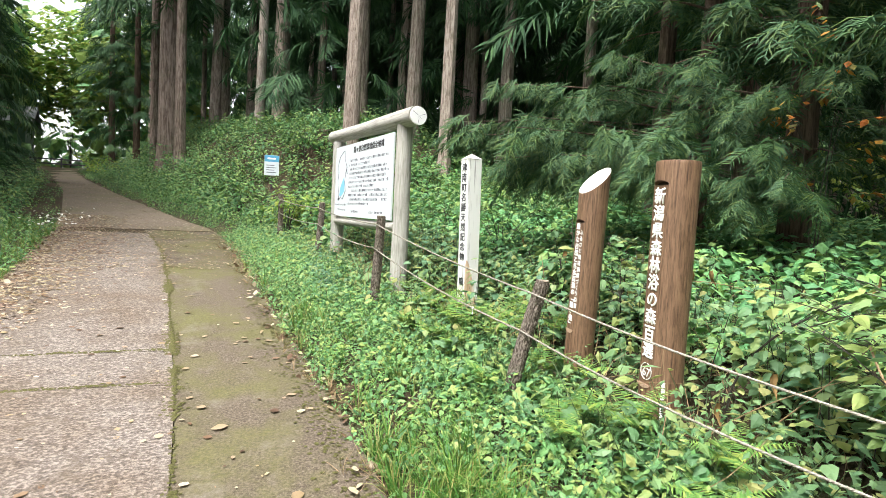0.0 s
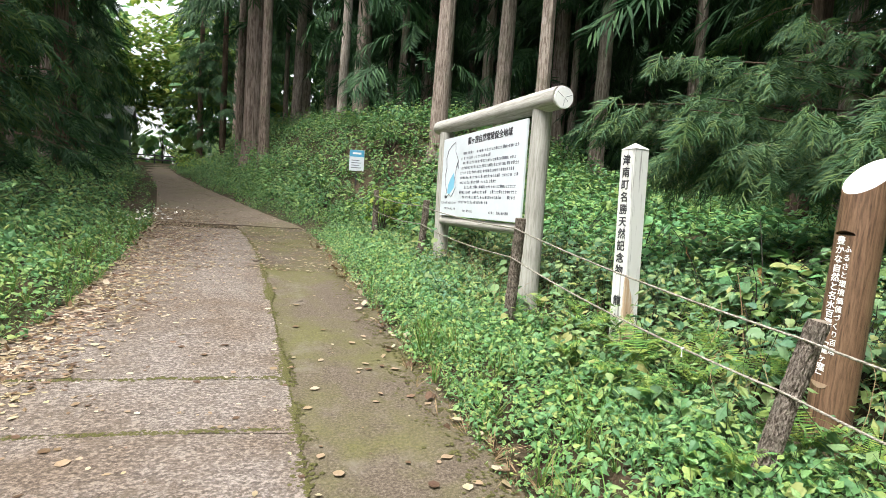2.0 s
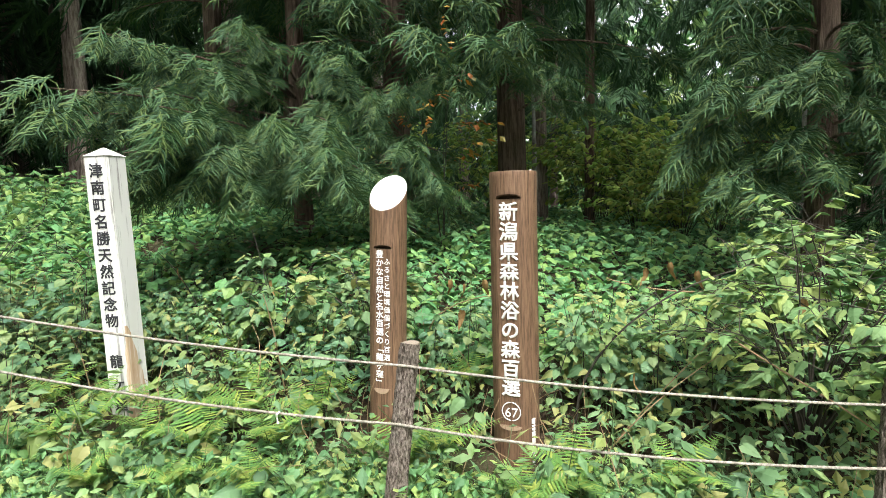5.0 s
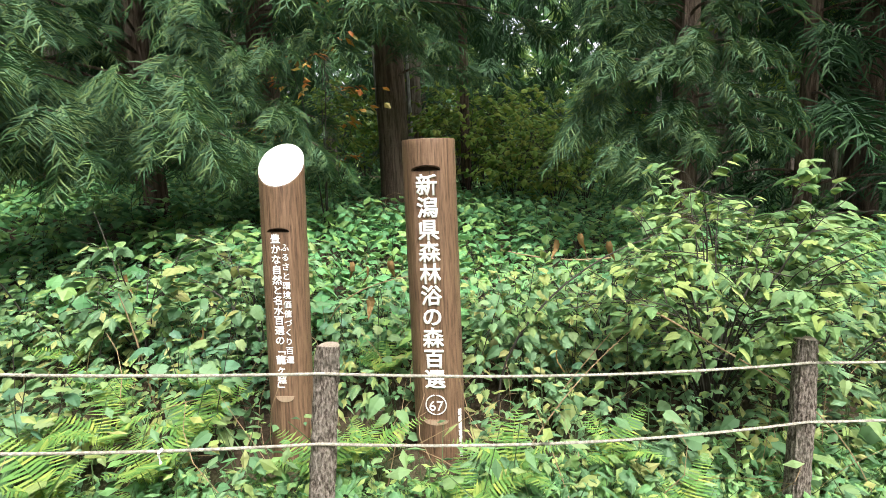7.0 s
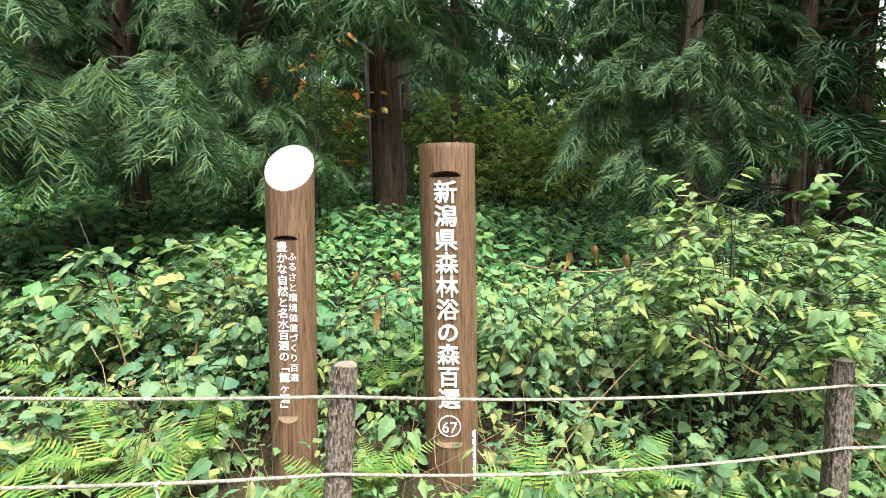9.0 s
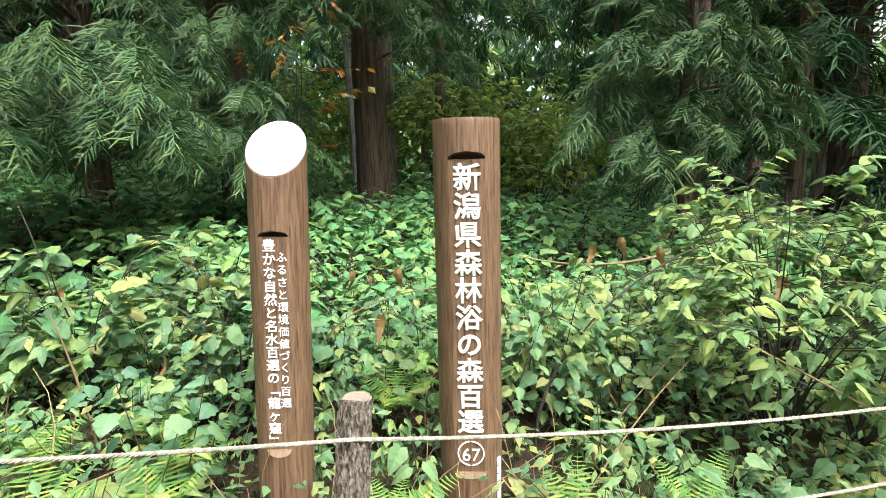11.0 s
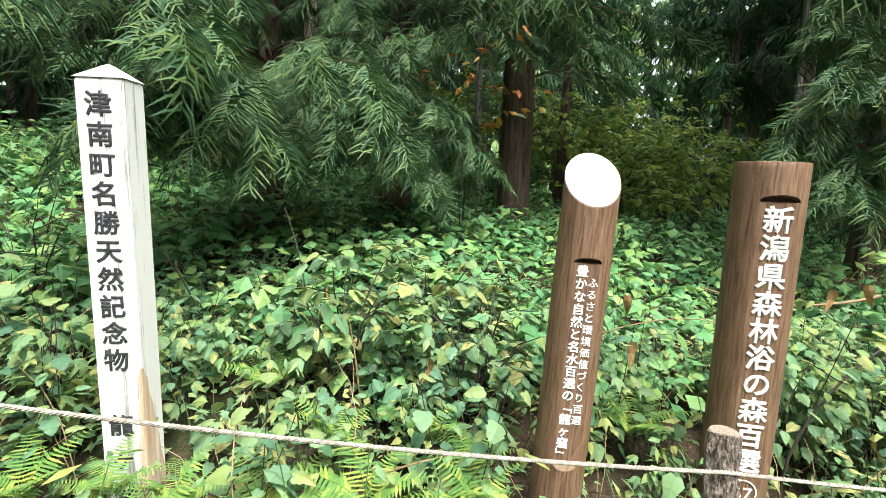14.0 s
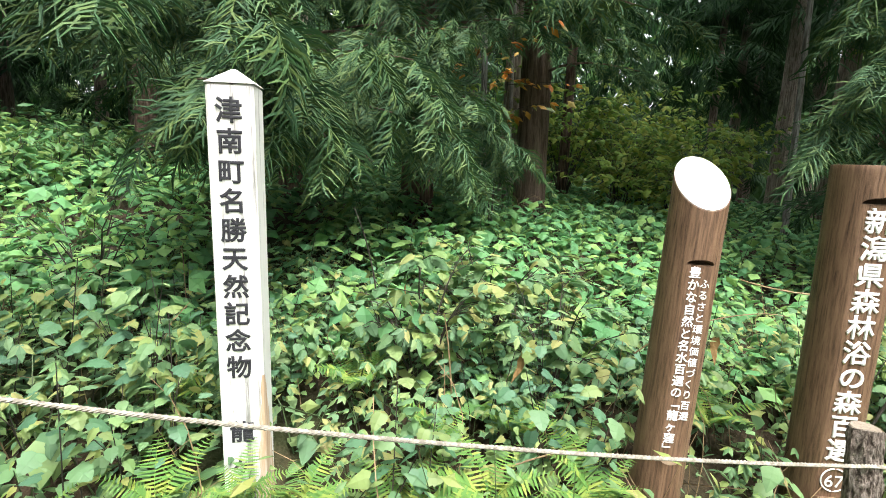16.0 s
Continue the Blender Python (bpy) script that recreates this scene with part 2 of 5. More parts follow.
MOSSY = n.colour(col).bump(n.noise(120, 4), 0.6, 0.008).mat
n = Nodes("earth_track", 0.95, spec=0.15)
col = n.ramp(n.noise(25, 6, 0.7), (0.3, (0.085, 0.066, 0.05)), (0.7, (0.2, 0.165, 0.13)))
TRACK = n.colour(n.mix(n.ramp(n.noise(0.7, 5), (0.45, (0, 0, 0)), (0.7, (0.8, 0.8, 0.8))), col, (0.12, 0.11, 0.06))).bump(n.noise(80, 4), 0.7, 0.015).mat
n = Nodes("forest_soil", 0.95, spec=0.1)
col = n.ramp(n.noise(30, 6, 0.7), (0.3, (0.03, 0.022, 0.015)), (0.7, (0.085, 0.062, 0.04)))
SOIL = n.colour(n.mix(n.ramp(n.noise(0.8, 5), (0.45, (0, 0, 0)), (0.65, (0.8, 0.8, 0.8))), col, (0.035, 0.055, 0.02))).bump(n.noise(60, 4), 0.8, 0.03).mat
n = Nodes("moss", 0.95, spec=0.1)
MOSS = n.colour(n.ramp(n.noise(90, 4), (0.3, (0.05, 0.05, 0.02)), (0.7, (0.11, 0.105, 0.04)))).bump(n.noise(150, 3), 0.9, 0.01).mat
n = Nodes("green_siding", 0.6)
SIDING = n.colour(n.mix(n.noise(2, 4), (0.07, 0.15, 0.1), (0.1, 0.2, 0.135))).mat
n = Nodes("roof_sheet", 0.5)
ROOF = n.colour(n.mix(n.noise(1.5, 4), (0.1, 0.11, 0.11), (0.17, 0.18, 0.18))).mat
GLASS_DARK = Nodes("window_glass", 0.1, spec=0.6).colour((0.03, 0.04, 0.045)).mat
RAIL_DARK = Nodes("dark_rail", 0.6).colour((0.05, 0.045, 0.05)).mat

# ---------------------------------------------------------------- mesh tools


def make_mesh(name, verts, tris, mats, index=None, smooth=False):
    """A mesh from arrays of corners and triangles."""
    verts, tris = np.asarray(verts, np.float32), np.asarray(tris, np.int32)
    me = bpy.data.meshes.new(name)
    me.vertices.add(len(verts))
    me.vertices.foreach_set("co", verts.ravel())
    me.loops.add(tris.size)
    me.loops.foreach_set("vertex_index", tris.ravel())
    me.polygons.add(len(tris))
    me.polygons.foreach_set("loop_start", np.arange(0, tris.size, 3, dtype=np.int32))
    me.polygons.foreach_set("use_smooth", np.full(len(tris), smooth))
    for m in mats:
        me.materials.append(m)
    if index is not None:
        me.polygons.foreach_set("material_index", np.asarray(index, np.int32))
    me.update(calc_edges=True)
    if smooth:
        me.set_sharp_from_angle(angle=radians(40))
    return me


def join(*protos):
    """Several (corners, triangles, material numbers) as one."""
    vs, fs, ms, k = [], [], [], 0
    for v, f, m in protos:
        vs.append(v), fs.append(np.asarray(f) + k), ms.append(np.full(len(f), m) if np.isscalar(m) else m)
        k += len(v)
    return np.concatenate(vs), np.concatenate(fs), np.concatenate(ms)


def at(proto, m):
    m = np.array(m)
    return proto[0] @ m[:3, :3].T + m[:3, 3], proto[1], proto[2]


def turns(yaw, pitch, roll, size, place):
    """Many poses at once: arrays of angles (radians), sizes and places."""
    cy, sy, cp, sp, cr, sr = np.cos(yaw), np.sin(yaw), np.cos(pitch), np.sin(pitch), np.cos(roll), np.sin(roll)
    m = np.empty((len(yaw), 3, 4))
    m[:, 0, 0], m[:, 0, 1], m[:, 0, 2] = cy * cp, cy * sp * sr - sy * cr, cy * sp * cr + sy * sr
    m[:, 1, 0], m[:, 1, 1], m[:, 1, 2] = sy * cp, sy * sp * sr + cy * cr, sy * sp * cr - cy * sr
    m[:, 2, 0], m[:, 2, 1], m[:, 2, 2] = -sp, cp * sr, cp * cr
    m[:, :, :3] *= np.asarray(size)[:, None, None]
    m[:, :, 3] = place
    return m


def scatter(protos, pick, m):
    """Lays the protos out at the poses m, proto number pick[i] at m[i], all as one."""
    out = []
    for k, (v, f, mi) in enumerate(protos):
        mm = m[pick == k]
        if not len(mm):
            continue
        vv = np.einsum("nij,vj->nvi", mm[:, :, :3], v) + mm[:, None, :, 3]
        ff = f[None] + (np.arange(len(mm)) * len(v))[:, None, None]
        out.append((vv.reshape(-1, 3), ff.reshape(-1, 3), np.tile(np.broadcast_to(mi, len(f)), len(mm))))
    return join(*out)


def part(name, data, material, parent=None, label="", smooth=False):
    """Links arrays or a bmesh as one mesh object, under a thing or part."""
    mats = material if isinstance(material, (list, tuple)) else [material]
    if isinstance(data, bmesh.types.BMesh):
        me = bpy.data.meshes.new(name)
        data.to_mesh(me)
        data.free()
        for m in mats:
            me.materials.append(m)
        if smooth:
            me.polygons.foreach_set("use_smooth", np.full(len(me.polygons), True))
    elif isinstance(data, bpy.types.Mesh):
        me = data
    else:
        me = make_mesh(name, data[0], data[1], mats, np.broadcast_to(data[2], len(data[1])), smooth)
    ob = new(name, me)
    if parent:
        ob.parent = parent
    if label:
        tagged(ob, label)
    return ob


def thing(name, m, label, category, group="", kind=""):
    ob = new(name)
    ob.empty_display_size = 0.2
    ob.matrix_world = m
    return tagged(ob, label, category, group, kind)


def tube(points, radii, sides=6, cap=True, wobble=None):
    """A tapered tube along points, as (corners, triangles, 0)."""
    p, r = np.asarray(points, float), np.broadcast_to(np.asarray(radii, float), len(points))
    d = np.gradient(p, axis=0)
    d /= np.linalg.norm(d, axis=1)[:, None] + 1e-12
    ref = np.array([0, 0, 1.0]) if abs(d[0][2]) < 0.8 else np.array([1.0, 0, 0])
    u = np.cross(ref, d)
    u /= np.linalg.norm(u, axis=1)[:, None] + 1e-12
    w = np.cross(d, u)
    a = np.arange(sides) * 2 * math.pi / sides
    rr = r[:, None] * (np.ones((len(p), sides)) if wobble is None else wobble)
    v = p[:, None] + rr[..., None] * (np.cos(a)[None, :, None] * u[:, None] + np.sin(a)[None, :, None] * w[:, None])
    v = v.reshape(-1, 3)
    f = []
    for i in range(len(p) - 1):
        for j in range(sides):
            q, s = i * sides + j, i * sides + (j + 1) % sides
            f += [(q, s, s + sides), (q, s + sides, q + sides)]
    if cap:
        v = np.vstack([v, p[0], p[-1]])
        for j in range(sides):
            f.append((len(v) - 2, (j + 1) % sides, j))
            b = (len(p) - 1) * sides
            f.append((len(v) - 1, b + j, b + (j + 1) % sides))
    return v, np.array(f), 0


def box(x0, y0, z0, x1, y1, z1, bevel=0.0):
    bm = bmesh.new()
    bmesh.ops.create_cube(bm, size=1, matrix=Matrix.LocRotScale(((x0 + x1) / 2, (y0 + y1) / 2, (z0 + z1) / 2), None, (x1 - x0, y1 - y0, z1 - z0)))
    if bevel:
        bmesh.ops.bevel(bm, geom=bm.edges[:], offset=bevel, segments=2, affect="EDGES")
    return bm


def letter(name, body, size, material, parent, m, line=1.0, bold=0.0, deep=0.0012):
    """Letters of the built-in font, standing in the plane of m, as a part."""
    c = bpy.data.curves.new(name, "FONT")
    c.body, c.size, c.align_x, c.align_y, c.space_line = body, size, "CENTER", "TOP", line
    c.extrude, c.bevel_depth, c.bevel_resolution, c.resolution_u = deep, bold, 0, 3
    ob = new(name, c)
    me = bpy.data.meshes.new_from_object(ob.evaluated_get(bpy.context.evaluated_depsgraph_get()))
    bpy.data.objects.remove(ob)
    bpy.data.curves.remove(c)
    me.materials.clear()
    me.materials.append(material)
    ob = new(name, me)
    ob.parent = parent
    ob.matrix_local = m
    return ob


def column(body, size, material, parent, x, y, top, gap, bold=0.0):
    """Upright writing, one part for each character."""
    for k, ch in enumerate(body):
        letter("character", ch, size, material, parent, pose(x, y, top - gap * k, 90, 0, 0), 1.0, bold)


# ---------------------------------------------------------------- lie of the land


def smooth_line(y, ys, vs):
    y = np.asarray(y, float)
    return sum(np.interp(y + d, ys, vs) for d in (-1.0, -0.5, 0.0, 0.5, 1.0)) / 5


def step(t):
    t = np.clip(t, 0, 1)
    return t * t * (3 - 2 * t)


def road_z(y):
    return smooth_line(y, (-300, -20, 0, 3.5, 5.2, 7, 9, 14.4, 20, 40, 60, 80, 400), (-3.0, -1.6, -0.29, -0.02, 0.105, 0.25, 0.38, 0.75, 1.2, 2.8, 4.0, 4.4, 4.6))


def road_right(y):
    return smooth_line(y, (-300, -20, 0, 3, 4.3, 5.8, 7.5, 10.3, 14.1, 16.6, 24.3, 34.5, 60, 400), (3, 1.6, 0.9, 0.73, 0.5, 0.18, -0.12, -0.6, -1.42, -2.75, -6.3, -10.7, -20.0, -130))


def road_left(y):
    return smooth_line(y, (-300, -20, 0, 4.5, 6.5, 8, 11, 16, 24.5, 33.5, 60, 400), (-2, -2.5, -2.65, -2.88, -3.0, -3.3, -4.0, -5.4, -8.3, -11.9, -22.2, -134))


def ground(x, y):
    x, y = np.asarray(x, float), np.asarray(y, float)
    right, left = x - road_right(y), road_left(y) - x
    z = road_z(y) - 0.035
    z = z + 0.1 * step(right / 0.7) + 0.75 * step((right - 0.9) / 5.5)
    z = z + 2.4 * step((right - 2.3) / 4.0) * step((y - 14.5) / 6) * (1 - step((y - 48) / 14)) * (1 - 0.75 * step((x - 4) / 7))
    z = z + 0.1 * step(left / 0.5) + 0.4 * step((left - 0.5) / 4)
    off = step(np.maximum(right, left) / 1.2)
    z = z + off * 0.05 * (np.sin(1.7 * x + 0.6 * y) * np.sin(1.3 * y - 0.4 * x) + 0.6 * np.sin(3.1 * x + 1) * np.sin(2.7 * y + 2))
    return z


def road_skin(x, y):
    """Height of the worn concrete surface."""
    return road_z(y) + 0.004 * (np.sin(7 * x + 3 * y) * np.sin(5 * y - 2 * x) + np.sin(19 * x + 11 * y) * 0.4)


def strip(y0, y1, left, right, nx, dy, lift=0.0, rough=0.004):
    """A slab of road between two lines that run along it."""
    ys = np.linspace(y0, y1, max(3, int((y1 - y0) / dy) + 1))
    u = np.linspace(0, 1, nx)
    xx = left(ys)[:, None] * (1 - u) + right(ys)[:, None] * u
    yy = np.repeat(ys[:, None], nx, 1)
    zz = road_z(yy) + lift + rough * (np.sin(7 * xx + 3 * yy) * np.sin(5 * yy - 2 * xx) + np.sin(19 * xx + 11 * yy) * 0.4)
    top = np.stack([xx, yy, zz], -1).reshape(-1, 3)
    low = top - (0, 0, 0.12)
    v, m, f = np.vstack([top, low]), len(ys), []
    for i in range(m - 1):
        for j in range(nx - 1):
            a = i * nx + j
            f += [(a, a + 1, a + nx + 1), (a, a + nx + 1, a + nx)]
    edge = [i * nx for i in range(m)] + [(m - 1) * nx + j for j in range(1, nx)] + [i * nx + nx - 1 for i in range(m - 2, -1, -1)] + [j for j in range(nx - 2, 0, -1)]
    for a, b in zip(edge, edge[1:] + edge[:1]):
        f += [(a, b, b + m * nx), (a, b + m * nx, a + m * nx)]
    return v, np.array(f), 0


# one sheet of ground out to the horizon, finer near the path
def spaced(lo, hi, fine_lo, fine_hi, fine):
    inner = np.arange(fine_lo, fine_hi + 1e-6, fine)
    out = [fine * 1.25 ** k for k in range(1, 60)]
    up, down = fine_hi + np.cumsum(out), fine_lo - np.cumsum(out)
    return np.concatenate([[lo], down[down > lo][::-1], inner, up[up < hi], [hi]])


gx, gy = spaced(-900, 900, -8, 14, 0.2), spaced(-900, 900, -4, 36, 0.25)
xx, yy = np.meshgrid(gx, gy)
zz = ground(xx, yy)
far = step((np.hypot(xx, yy - 10) - 90) / 100)
zz = zz * (1 - far) + 4.3 * far
q = (np.arange(len(gy) - 1)[:, None] * len(gx) + np.arange(len(gx) - 1)).ravel()
tagged(part("ground", (np.stack([xx, yy, zz], -1).reshape(-1, 3), np.concatenate([np.stack([q, q + 1, q + 1 + len(gx)], 1), np.stack([q, q + 1 + len(gx), q + len(gx)], 1)]), 0), SOIL, smooth=True),
       "dark forest soil with leaf litter beside the road", "ground", kind="structure")


def joint_x(y):
    return smooth_line(y, (-20, 0, 3.5, 4.2, 5.15, 6.5, 8.7, 11.4, 13.5, 30), (0.2, 0.0, -0.44, -0.57, -0.77, -1.05, -1.5, -2.15, -2.85, -9))


road = tagged(new("road"), "narrow concrete lane with mossy joints and fallen leaves", "road", kind="structure")
GAP = 0.004
for y0, y1 in ((-14, 4.38), (4.393, 5.14), (5.153, 13.2)):
    part("slab", strip(y0, y1, road_left, lambda y: joint_x(y) - GAP, 12, 0.12), CONCRETE, road, "worn grey concrete slab with exposed gravel", True)
part("slab", strip(-14, 13.9, lambda y: joint_x(y) + GAP, road_right, 10, 0.12, -0.006), MOSSY, road, "brown moss-stained concrete side strip", True)
part("track", strip(13.95, 75, road_left, road_right, 12, 0.3, 0.0, 0.012), TRACK, road, "earthy leaf-strewn track further on", True)
rng = np.random.default_rng(3)


def moss_line(xs, ys, count, wide):
    """Small bumpy cushions of moss along a joint."""
    t = rng.uniform(0, 1, count)
    x = np.interp(t, np.linspace(0, 1, len(xs)), xs) + rng.normal(0, wide, count)
    y = np.interp(t, np.linspace(0, 1, len(ys)), ys) + rng.normal(0, wide, count)
    bump = np.array([(1, 0, 0), (0.3, 0.9, 0), (-0.8, 0.5, 0), (-0.8, -0.6, 0), (0.3, -0.9, 0), (0, 0, 0.35)], float)
    f = np.array([(i, (i + 1) % 5, 5) for i in range(5)])
    s = rng.uniform(0.006, 0.02, count)
    return scatter([(bump, f, 0)], np.zeros(count, int), turns(rng.uniform(0, 6.28, count), np.zeros(count), np.zeros(count), s, np.stack([x, y, road_skin(x, y) - 0.001], 1)))


jy = np.linspace(-2, 13.2, 40)
cross = [moss_line([road_left(y) + 0.1, joint_x(y)], [y - 0.06, y + 0.06], 420, 0.012) for y in (4.387, 5.147)]
edge = moss_line(road_right(jy) - 0.12, jy, 2600, 0.1)
tagged(part("joint_moss", join(moss_line(joint_x(jy), jy, 1000, 0.008), *[moss_line(joint_x(np.linspace(a, a + d, 6)), np.linspace(a, a + d, 6), int(300 * d), 0.028) for a, d in zip(rng.uniform(-1, 12.5, 26), rng.uniform(0.15, 0.5, 26))], *cross, edge), MOSS, smooth=True), "yellow-green moss growing in the concrete joints", "moss", kind="stuff")

# ---------------------------------------------------------------- the four signs and the rope fence


def ringed(profile, sides, shape, mat_of=None):
    """A turned post: profile rows of (height, radius), shape(angle, height, radius) gives the corner."""
    v, f = [], []
    for h, r in profile:
        for j in range(sides):
            v.append(shape(j * 2 * math.pi / sides, h, r))
    for i in range(len(profile) - 1):
        for j in range(sides):
            a, b = i * sides + j, i * sides + (j + 1) % sides
            f += [(a, b, b + sides), (a, b + sides, a + sides)]
    v += [np.mean(v[-sides:], axis=0)]
    f += [((len(profile) - 1) * sides + j, (len(profile) - 1) * sides + (j + 1) % sides, len(v) - 1) for j in range(sides)]
    return np.array(v), np.array(f), 0


def facet_post(r, cut, low, high, base, top, slant=0.0, wide=0.07, tall=0.024):
    """A round post with a flat face sunk into its front (towards -y) between two heights, ending above in an arched undercut; slant tips its top towards the front."""
    def shape(a, h, rr):
        x, y = rr * math.sin(a), -rr * math.cos(a)
        if low <= h <= high and y < -(r - cut):
            y = -(r - cut)
        arch = high + tall * math.sqrt(max(0.0, 1 - (x / wide) ** 2))
        if abs(x) < wide and y < 0 and high - 0.004 <= h <= arch:
            y = max(y, -(r - cut - 0.022))
        return (x, y, h + slant * y if h >= top - 1e-6 else h)
    e = 1e-4
    rows = [(base, r * 1.03), (base + 0.3, r), (low - e, r)] + [(low + (high - 0.01 - low) * k / 8, r) for k in range(9)]
    rows += [(high - 0.0045 + 0.003 * k, r) for k in range(int((tall + 0.012) / 0.003))] + [(top - (abs(slant) * r + 0.03), r)]
    rows += [(top, r)] if slant else [(top - 0.008, r), (top - 0.001, r * 0.985), (top, r * 0.95)]
    return ringed(rows, 112, shape)


def ellipse_plate(r, thick, slant, z):
    v, k = [], 40
    for dz, s in ((0, 1.0), (thick, 1.0), (thick + 0.002, 0.98)):
        v += [(s * r * math.sin(a), -s * r * math.cos(a), z + slant * (-s * r * math.cos(a)) + dz) for a in np.arange(k) * 2 * math.pi / k]
    v += [(0, 0, z + thick + 0.002)]
    f = []
    for i in range(2):
        for j in range(k):
            a, b = i * k + j, i * k + (j + 1) % k
            f += [(a, b, b + k), (a, b + k, a + k)]
    f += [(2 * k + j, 2 * k + (j + 1) % k, 3 * k) for j in range(k)]
    return np.array(v), np.array(f), 0


def arch_cut(wide, tall, y, z):
    """The curved undercut patch (shade painted dark) over, or pale scoop below, a sunk face."""
    k = 14
    v = [(wide * math.cos(math.pi * j / k), y, z + tall * math.sin(math.pi * j / k)) for j in range(k + 1)] + [(0, y, z)]
    back = [(x * 0.96, y + 0.006, zz) for x, _, zz in v]
    n0 = len(v)
    f = [(j, j + 1, k + 1) for j in range(k)]
    f += [t for j in range(k) for t in ((j, n0 + j, n0 + j + 1), (j, n0 + j + 1, j + 1))]
    return np.array(v + back), np.array(f), 0


def upright(x, y, z):
    return pose(x, y, z, 90, 0, 0)


# tall brown post
bp_g = float(ground(2.75, 3.11))
tall_post = thing("sign_post", pose(2.755, 3.11, 0, 0, 0, 267), "tall round brown wooden marker post with white lettering behind the rope", "sign post")
part("post", facet_post(0.146, 0.02, 0.33, 1.735, bp_g - 0.3, 1.9, 0.0, 0.075, 0.026), WOOD_BROWN, tall_post, "brown stained round timber", True)
part("notch", arch_cut(0.07, 0.022, -0.1055, 1.732), NOTCH_SHADE, tall_post, "undercut notch with its shade painted dark")
part("scoop", arch_cut(0.07, -0.03, -0.1472, 0.335), WOOD_LIGHT_CUT, tall_post, "pale scooped cut")
column("新潟県森林浴の森百選", 0.118, LETTER_WHITE, tall_post, 0, -0.1275, 1.708, 0.1206, 0.0032)
letter("number", "67", 0.085, LETTER_WHITE, tall_post, upright(0, -0.1275, 0.452), 1.0, 0.0004)
ring = [(0.058 * math.cos(a), -0.1285, 0.42 + 0.058 * math.sin(a)) for a in np.linspace(0, 2 * math.pi, 33)]
part("number_ring", tube(ring, 0.0036, 5, False), LETTER_WHITE, tall_post)
for k in range(9):
    part("side_lettering", box(0.118, -0.086 + 0.0005 * k, 0.34 - 0.042 * k, 0.136, -0.066, 0.372 - 0.042 * k), LETTER_WHITE, tall_post)

# slant-topped brown post with the white disc
dp_g = float(ground(2.72, 3.93))
disc_post = thing("sign_post", pose(2.60, 3.955, 0.068, 0, 2.2, 274), "round brown wooden marker post with slanted white disc on top", "sign post")
part("post", facet_post(0.12, 0.014, 0.47, 1.38, dp_g - 0.35, 1.725, 0.95, 0.056, 0.02), WOOD_BROWN, disc_post, "brown stained round timber", True)
part("disc", ellipse_plate(0.118, 0.004, 0.95, 1.728), PAINT_DISC, disc_post, "white painted slanted end face")
part("notch", arch_cut(0.052, 0.017, -0.0855, 1.377), NOTCH_SHADE, disc_post, "undercut notch with its shade painted dark")
part("scoop", arch_cut(0.05, -0.035, -0.1212, 0.475), WOOD_LIGHT_CUT, disc_post, "pale scooped cut")
column("豊かな自然と名水百選の﹁龍ヶ窪﹂", 0.053, LETTER_WHITE, disc_post, -0.018, -0.1065, 1.366, 0.0555, 0.0012)
column("ふるさと環境価値づくり百選", 0.044, LETTER_WHITE, disc_post, 0.031, -0.1065, 1.315, 0.0515, 0.0006)

# square white post
wp_g = float(ground(2.32, 5.8))
white_post = thing("sign_post", pose(2.25, 5.82, 0.135, 1.2, -0.6, 284), "square white-painted wooden post with black lettering and pointed top", "sign post")
bm = box(-0.088, -0.088, wp_g - 0.45, 0.088, 0.088, 1.965, 0.006)
part("post", bm, PAINT_WHITE, white_post, "flaking white paint on square timber")
bm = bmesh.new()
bmesh.ops.create_cone(bm, cap_ends=True, segments=4, radius1=0.135, radius2=0.012, depth=0.06, matrix=Matrix.Translation((0, 0, 1.997)) @ Matrix.Rotation(radians(45), 4, "Z"))
bmesh.ops.bevel(bm, geom=bm.edges[:], offset=0.004, segments=1, affect="EDGES")
part("cap", bm, PAINT_WHITE, white_post, "low pyramid cap")
column("津南町名勝天然記念物", 0.1, LETTER_BLACK, white_post, -0.006, -0.0882, 1.912, 0.1145, 0.0024)
column("龍ヶ窪", 0.1, LETTER_BLACK, white_post, -0.006, -0.0882, 0.59, 0.155, 0.0024)
bare = [(0.092, 0.8), (0.085, 0.74), (0.088, 0.68), (0.074, 0.6), (0.08, 0.52), (0.066, 0.44), (0.074, 0.36), (0.06, 0.26), (0.066, 0.18), (0.05, 0.08), (0.056, wp_g - 0.1)]
vv = np.array([(x - 0.01, -0.0895, z) for x, z in bare] + [(0.0875, -0.0895, z) for x, z in bare] + [(0.0895, -0.0825, z) for x, z in bare] + [(0.0895, -0.075 + 0.02 * k + 0.012 * (k % 2), z) for k, (x, z) in enumerate(bare)])
k = len(bare)
ff = [t for c in range(3) for i in range(k - 1) for t in ((c * k + i, c * k + i + 1, c * k + k + i + 1), (c * k + i, c * k + k + i + 1, c * k + k + i))]
part("bare_patch", (vv, np.array(ff), 0), WOOD_RUST, white_post, "rust-coloured bare wood where paint has gone")


